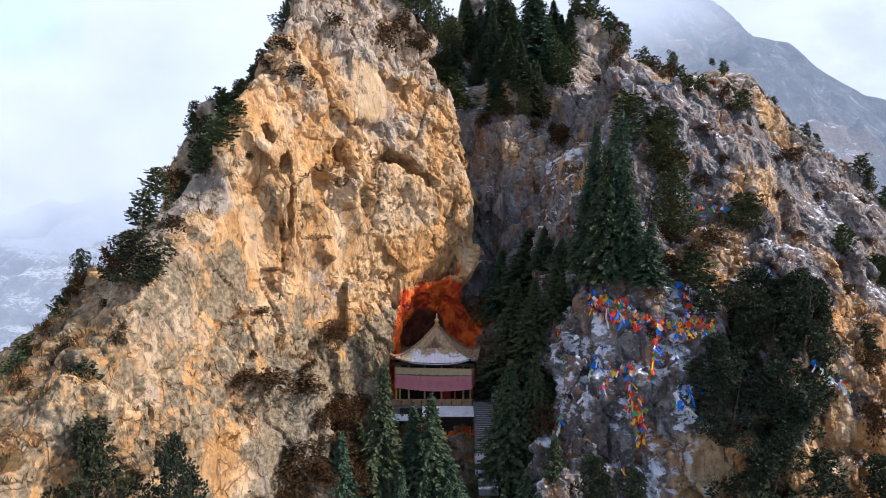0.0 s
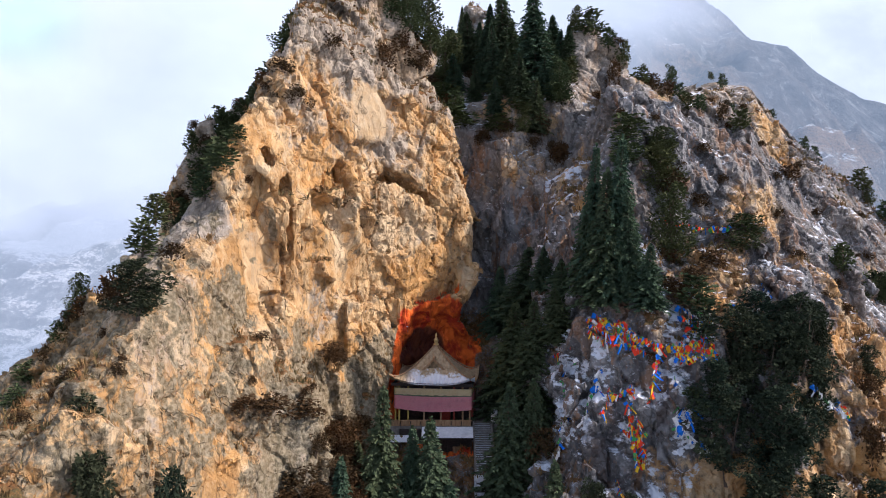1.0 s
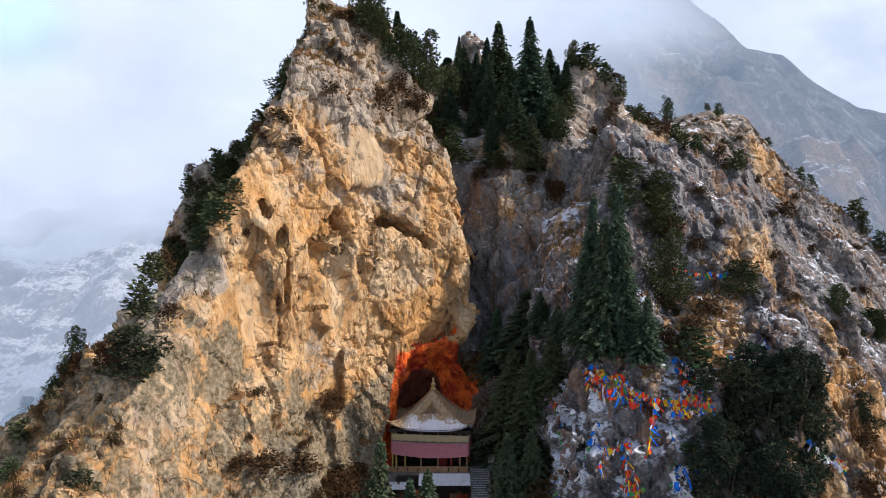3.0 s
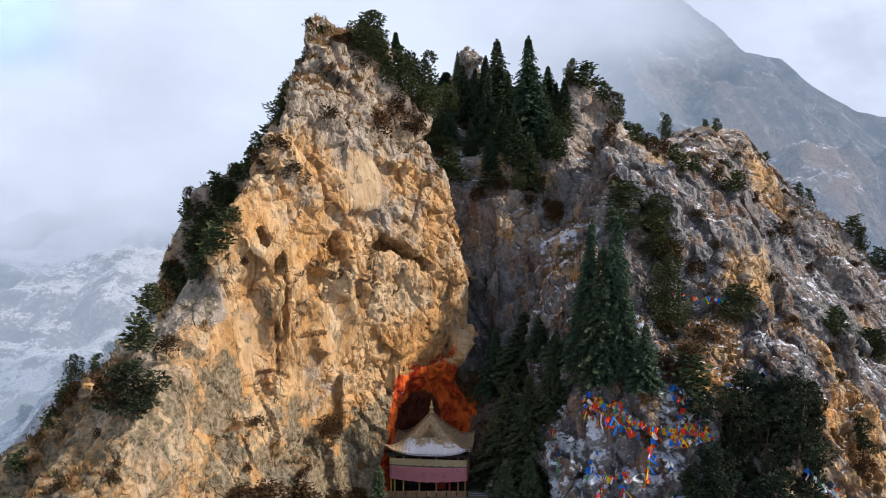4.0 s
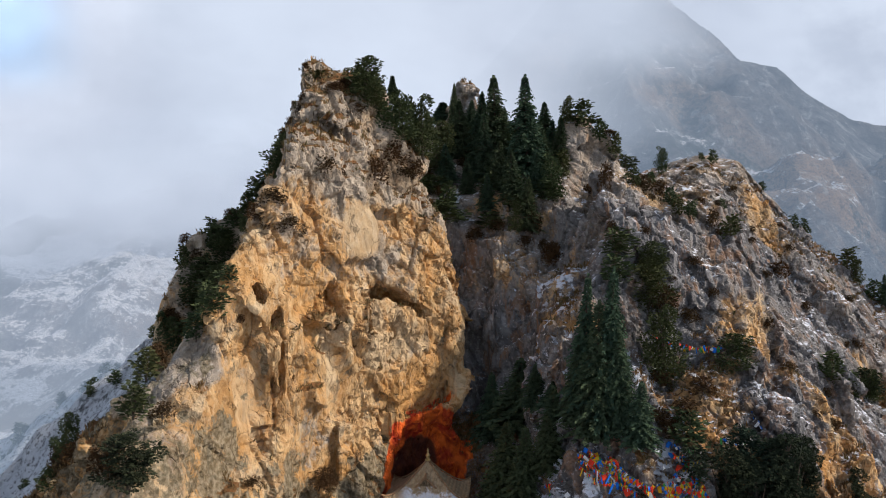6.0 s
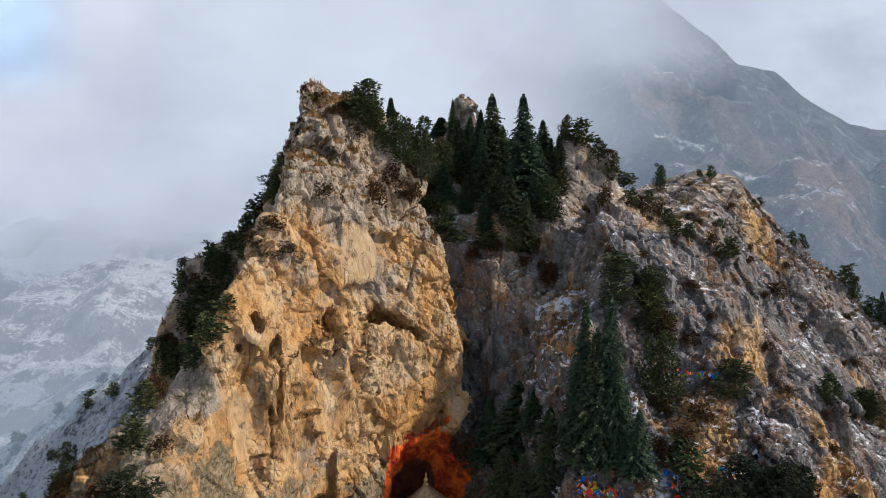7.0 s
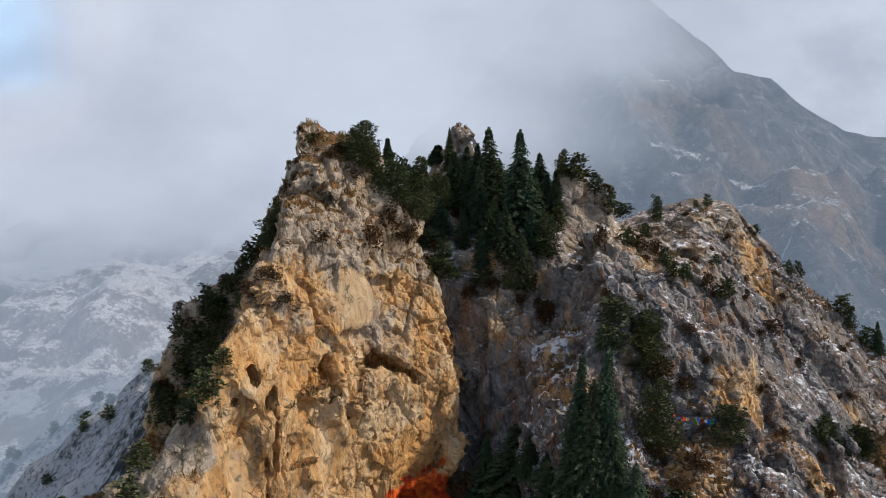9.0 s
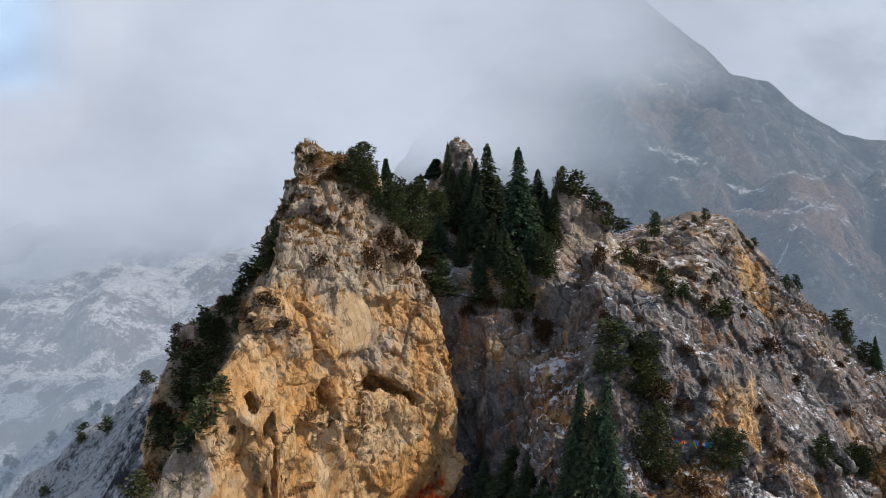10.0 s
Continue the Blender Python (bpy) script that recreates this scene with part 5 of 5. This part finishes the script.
parapet = new("parapet")
tagged(parapet, "low tan timber parapet along the temple terrace edge", "parapet")
part("rail", block(-5.6, 3.2, 76.3, 76.42, 13.72, 13.86), TIMBER, parapet)
for k in range(8):
    part("panel", block(-5.55 + 1.09 * k, -4.55 + 1.09 * k, 76.33, 76.40, 13.22, 13.72), TIMBER, parapet)

lower_roof = new("lean_to_roof")
tagged(lower_roof, "snow-covered sheet lean-to roof below the temple terrace", "roof")
bm = block(-2.2, 3.25, -1.0, 1.0, -0.06, 0.06)
part("sheet", bm, SNOW, lower_roof)
part("fascia", block(-2.2, 3.25, -1.06, -1.01, -0.2, 0.05), DARKWOOD, lower_roof)
for x in (-2.0, 0.5, 3.05):
    part("prop", block(x - 0.06, x + 0.06, -0.9, -0.78, -3.6, -0.08), DARKWOOD, lower_roof)
lower_roof.matrix_basis = pose(0, 75.35, 12.75, 20, 0, 0)
side_roof = new("lean_to_roof")
tagged(side_roof, "small snow-covered lean-to roof beside the spruces", "roof")
part("sheet", block(-1.3, 1.3, -0.7, 0.7, -0.05, 0.05), SNOW, side_roof)
for x in (-1.1, 1.1):
    part("prop", block(x - 0.05, x + 0.05, -0.6, -0.5, -2.6, -0.06), DARKWOOD, side_roof)
side_roof.matrix_basis = pose(-4.2, 75.4, 12.1, 15, 0, 0)
annex = new("lower_room")
tagged(annex, "dark timber lower room built against the terrace wall", "room")
part("wall", block(-4.6, 3.2, 76.0, 76.4, 7.5, 12.9), DARKWOOD, annex)
for x in (-3.2, -0.6, 1.6):
    part("door", block(x - 0.5, x + 0.5, 75.93, 75.99, 9.0, 11.1), TIMBER, annex, "weathered plank door")

burner = new("incense_burner")
tagged(burner, "white lime-washed incense burner at the stair head", "incense burner")
part("body", block(5.35, 6.05, 77.9, 78.5, 13.2, 14.3, 0.06), WHITE, burner)
part("cap", turned([(0.5, 0), (0.45, 0.12), (0.2, 0.3), (0.05, 0.5)], 5.7, 78.2, 14.3, 8), WHITE, burner)

stairs = new("stone_stairs")
tagged(stairs, "steep grey stone stairs climbing to the temple terrace", "stairs")
for k in range(23):
    bm = block(3.5, 5.25, 77.6 - 0.215 * (k + 1), 77.6 - 0.215 * k + 0.4, 13.2 - 0.178 * (k + 1) - 0.35, 13.2 - 0.178 * (k + 1) + 0.17, 0.02)
    part("step", bm, STEP, stairs)
for x in (3.32, 5.25):
    bm = bmesh.new()
    vs = [bm.verts.new((x + d, y, z)) for d in (0, 0.2) for y, z in ((77.7, 13.4), (72.5, 9.1), (72.5, 7.5), (77.7, 9.0))]
    for f in ((0, 1, 2, 3), (7, 6, 5, 4), (0, 4, 5, 1), (1, 5, 6, 2), (2, 6, 7, 3), (3, 7, 4, 0)):
        bm.faces.new([vs[i] for i in f])
    part("side_wall", bm, STONE, stairs)
part("landing", block(3.2, 5.6, 70.9, 72.66, 7.0, 9.1, 0.05), SNOW, stairs, "snow-covered landing")
for k in range(12):
    part("step", block(3.4, 5.3, 70.9 - 0.26 * (k + 1), 70.9 - 0.26 * k + 0.3, 9.0 - 0.178 * (k + 1) - 0.4, 9.0 - 0.178 * (k + 1) + 0.17, 0.02), SNOW if k % 3 == 1 else STEP, stairs)
# ---- prayer flags ----
FLAG_CLOTH = [plain("flag_" + n, tuple(0.85 * v for v in c), tuple(min(0.85, 1.2 * v) for v in c), 0.9, 14) for n, c in (
    ("blue", (0.02, 0.18, 0.68)), ("white", (0.70, 0.70, 0.70)), ("red", (0.76, 0.05, 0.02)), ("green", (0.08, 0.36, 0.10)), ("yellow", (0.80, 0.46, 0.02)))]
CORD = plain("cord", (0.20, 0.18, 0.15), (0.35, 0.32, 0.28))
FLAG_MESH = {}
flag_rng = random.Random(23)


def flag_mesh(colour, shape):
    """A small cloth, hanging from its upper edge, rippled."""
    if (colour, shape) not in FLAG_MESH:
        rng = random.Random(100 * colour + shape)
        v, f = [], []
        a, b = rng.uniform(0, 6), rng.uniform(0.03, 0.08)
        for j in range(4):
            for i in range(4):
                v.append(((0.40 if shape < 3 else 0.15) * (i / 3 - 0.5) * (1 - 0.12 * j * rng.random()), b * (j / 3) * math.sin(a + 2.2 * i), -(0.46 if shape < 3 else 0.75) * j / 3 + 0.03 * rng.uniform(-1, 1) * j / 3))
        for j in range(3):
            for i in range(3):
                k = 4 * j + i
                f.append((k, k + 1, k + 5, k + 4))
        FLAG_MESH[colour, shape] = mesh_of("flag", v, f, FLAG_CLOTH[colour])
    return FLAG_MESH[colour, shape]


def flag_string(a, b, n, look_of):
    a, b = Vector(a), Vector(b)
    top = new("prayer_flag_string")
    tagged(top, "string of faded white and pale prayer flags on rock" if look_of == "faded" else "string of bright blue, red and yellow prayer flags", "prayer flags", "prayer flag strings on the outcrop")
    sag = 0.07 * (b - a).length + 0.1
    def at(t):
        return a.lerp(b, t) + Vector((0.05 * math.sin(9 * t), -0.25 * math.sin(math.pi * t), -sag * 4 * t * (1 - t)))
    v, f = [], []
    for k in range(12):
        limb(v, f, at(k / 12), at((k + 1) / 12), 0.012, 0.012, 4)
    under("cord", mesh_of("cord", v, f, CORD), top)
    along = math.degrees(math.atan2(b.y - a.y, b.x - a.x))
    n = int(2.3 * n)
    for k in range(n):
        c = (0, 2, 4, 2, 1, 4, 0, 2, 3, 4)[k % 10] if look_of == "bright" else flag_rng.choice((1, 1, 1, 1, 0, 3))
        ob = under("flag", flag_mesh(c, flag_rng.randrange(4)), top)
        size = flag_rng.choice((0.5, 0.65, 0.85, 1.1, 1.4)) * (1.0 if look_of == "bright" else 1.2)
        ob.matrix_basis = Matrix.Translation(at((k + 0.5) / n)) @ pose(0, 0, flag_rng.uniform(-0.25, 0.1), flag_rng.uniform(-40, 40), flag_rng.uniform(-50, 50), along + flag_rng.uniform(-50, 50)) @ Matrix.Diagonal((size * flag_rng.uniform(0.5, 1.1), size, size, 1))


for a, b, n, look_of in (
    ((11.0, 70.9, 21.8), (14.5, 67.9, 25.6), 12, "bright"),
    ((13.7, 67.9, 25.6), (17.3, 66.5, 25.5), 14, "bright"),
    ((13.8, 67.5, 24.6), (16.6, 65.6, 23.6), 12, "bright"),
    ((16.5, 67.4, 25.7), (19.6, 64.1, 23.8), 14, "bright"),
    ((15.1, 68.4, 25.9), (18.1, 65.4, 23.9), 12, "bright"),
    ((17.2, 65.9, 24.4), (21.6, 65.5, 23.6), 14, "bright"),
    ((22.3, 67.7, 26.8), (25.0, 66.6, 26.5), 9, "faded"),
    ((22.4, 67.2, 26.0), (25.0, 66.0, 25.7), 10, "bright"),
    ((21.1, 65.0, 23.0), (25.1, 64.4, 22.8), 16, "bright"),
    ((21.0, 65.2, 23.3), (24.4, 65.1, 24.5), 13, "bright"),
    ((22.8, 66.5, 25.3), (24.7, 64.5, 23.7), 11, "bright"),
    ((22.3, 66.0, 24.5), (24.0, 64.2, 23.1), 10, "bright"),
):
    flag_string(a, b, n, look_of)
for a, b, n, look_of in (
    ((19.4, 64.0, 24.0), (18.6, 63.8, 18.7), 15, "bright"),
    ((17.2, 65.1, 20.1), (17.9, 63.5, 13.1), 20, "bright"),
    ((16.7, 64.2, 18.7), (17.4, 63.3, 12.9), 18, "bright"),
    ((14.6, 66.3, 18.9), (17.4, 64.7, 19.7), 12, "bright"),
    ((14.4, 64.5, 17.5), (15.5, 65.9, 19.5), 8, "bright"),
    ((16.2, 64.4, 16.0), (18.2, 63.6, 15.9), 9, "bright"),
    ((20.9, 64.1, 20.8), (21.5, 62.2, 17.5), 12, "faded"),
    ((20.3, 62.5, 17.5), (23.2, 62.3, 14.8), 12, "faded"),
    ((24.0, 78.8, 35.9), (31.2, 76.7, 34.9), 18, "bright"),
    ((33.2, 64.1, 20.2), (36.7, 64.8, 17.5), 12, "faded"),
    ((15.5, 63.7, 11.8), (15.9, 62.3, 10.5), 7, "bright"),
    ((32.3, 73.9, 30.7), (32.4, 70.1, 27.7), 8, "faded"),
):
    flag_string(a, b, n, look_of)
for a, b, n, look_of in (
    ((27.6, 68.3, 27.1), (31.1, 69.5, 26.6), 8, "faded"),
    ((11.4, 70.2, 21.1), (11.6, 67.2, 18.8), 8, "faded"),
    ((14.0, 66.8, 19.4), (12.8, 65.1, 16.5), 8, "faded"),
    ((36.4, 65.3, 18.3), (37.1, 64.7, 17.1), 5, "bright"),
    ((12.0, 68.7, 21.3), (10.7, 66.1, 13.1), 14, "faded"),
    ((13.0, 68.3, 21.9), (11.9, 68.3, 15.7), 10, "faded"),
    ((21.3, 63.5, 19.9), (20.3, 62.4, 15.9), 9, "faded"),
    ((22.4, 63.3, 19.4), (21.5, 62.2, 17.0), 7, "faded"),
    ((14.7, 66.0, 21.6), (14.2, 66.5, 19.3), 6, "faded"),
    ((14.1, 67.4, 25.2), (16.4, 65.9, 24.4), 12, "bright"),
    ((14.6, 68.4, 26.1), (17.4, 66.0, 24.8), 12, "bright"),
    ((15.5, 67.8, 25.2), (18.5, 64.8, 23.0), 14, "bright"),
):
    flag_string(a, b, n, look_of)
for a, b, n, look_of in (
    ((21.9, 65.6, 23.7), (24.3, 64.4, 23.2), 14, "bright"),
    ((21.3, 64.7, 22.5), (24.7, 64.5, 23.3), 14, "bright"),
    ((23.3, 67.4, 26.5), (23.6, 64.6, 23.8), 10, "bright"),
    ((17.4, 64.7, 19.7), (16.7, 64.0, 15.7), 10, "bright"),
    ((17.4, 63.7, 17.3), (18.1, 63.5, 13.8), 10, "bright"),
    ((16.8, 63.8, 16.7), (17.6, 63.5, 15.0), 8, "bright"),
    ((19.6, 64.1, 23.9), (19.0, 64.4, 20.8), 10, "bright"),
):
    flag_string(a, b, n, look_of)
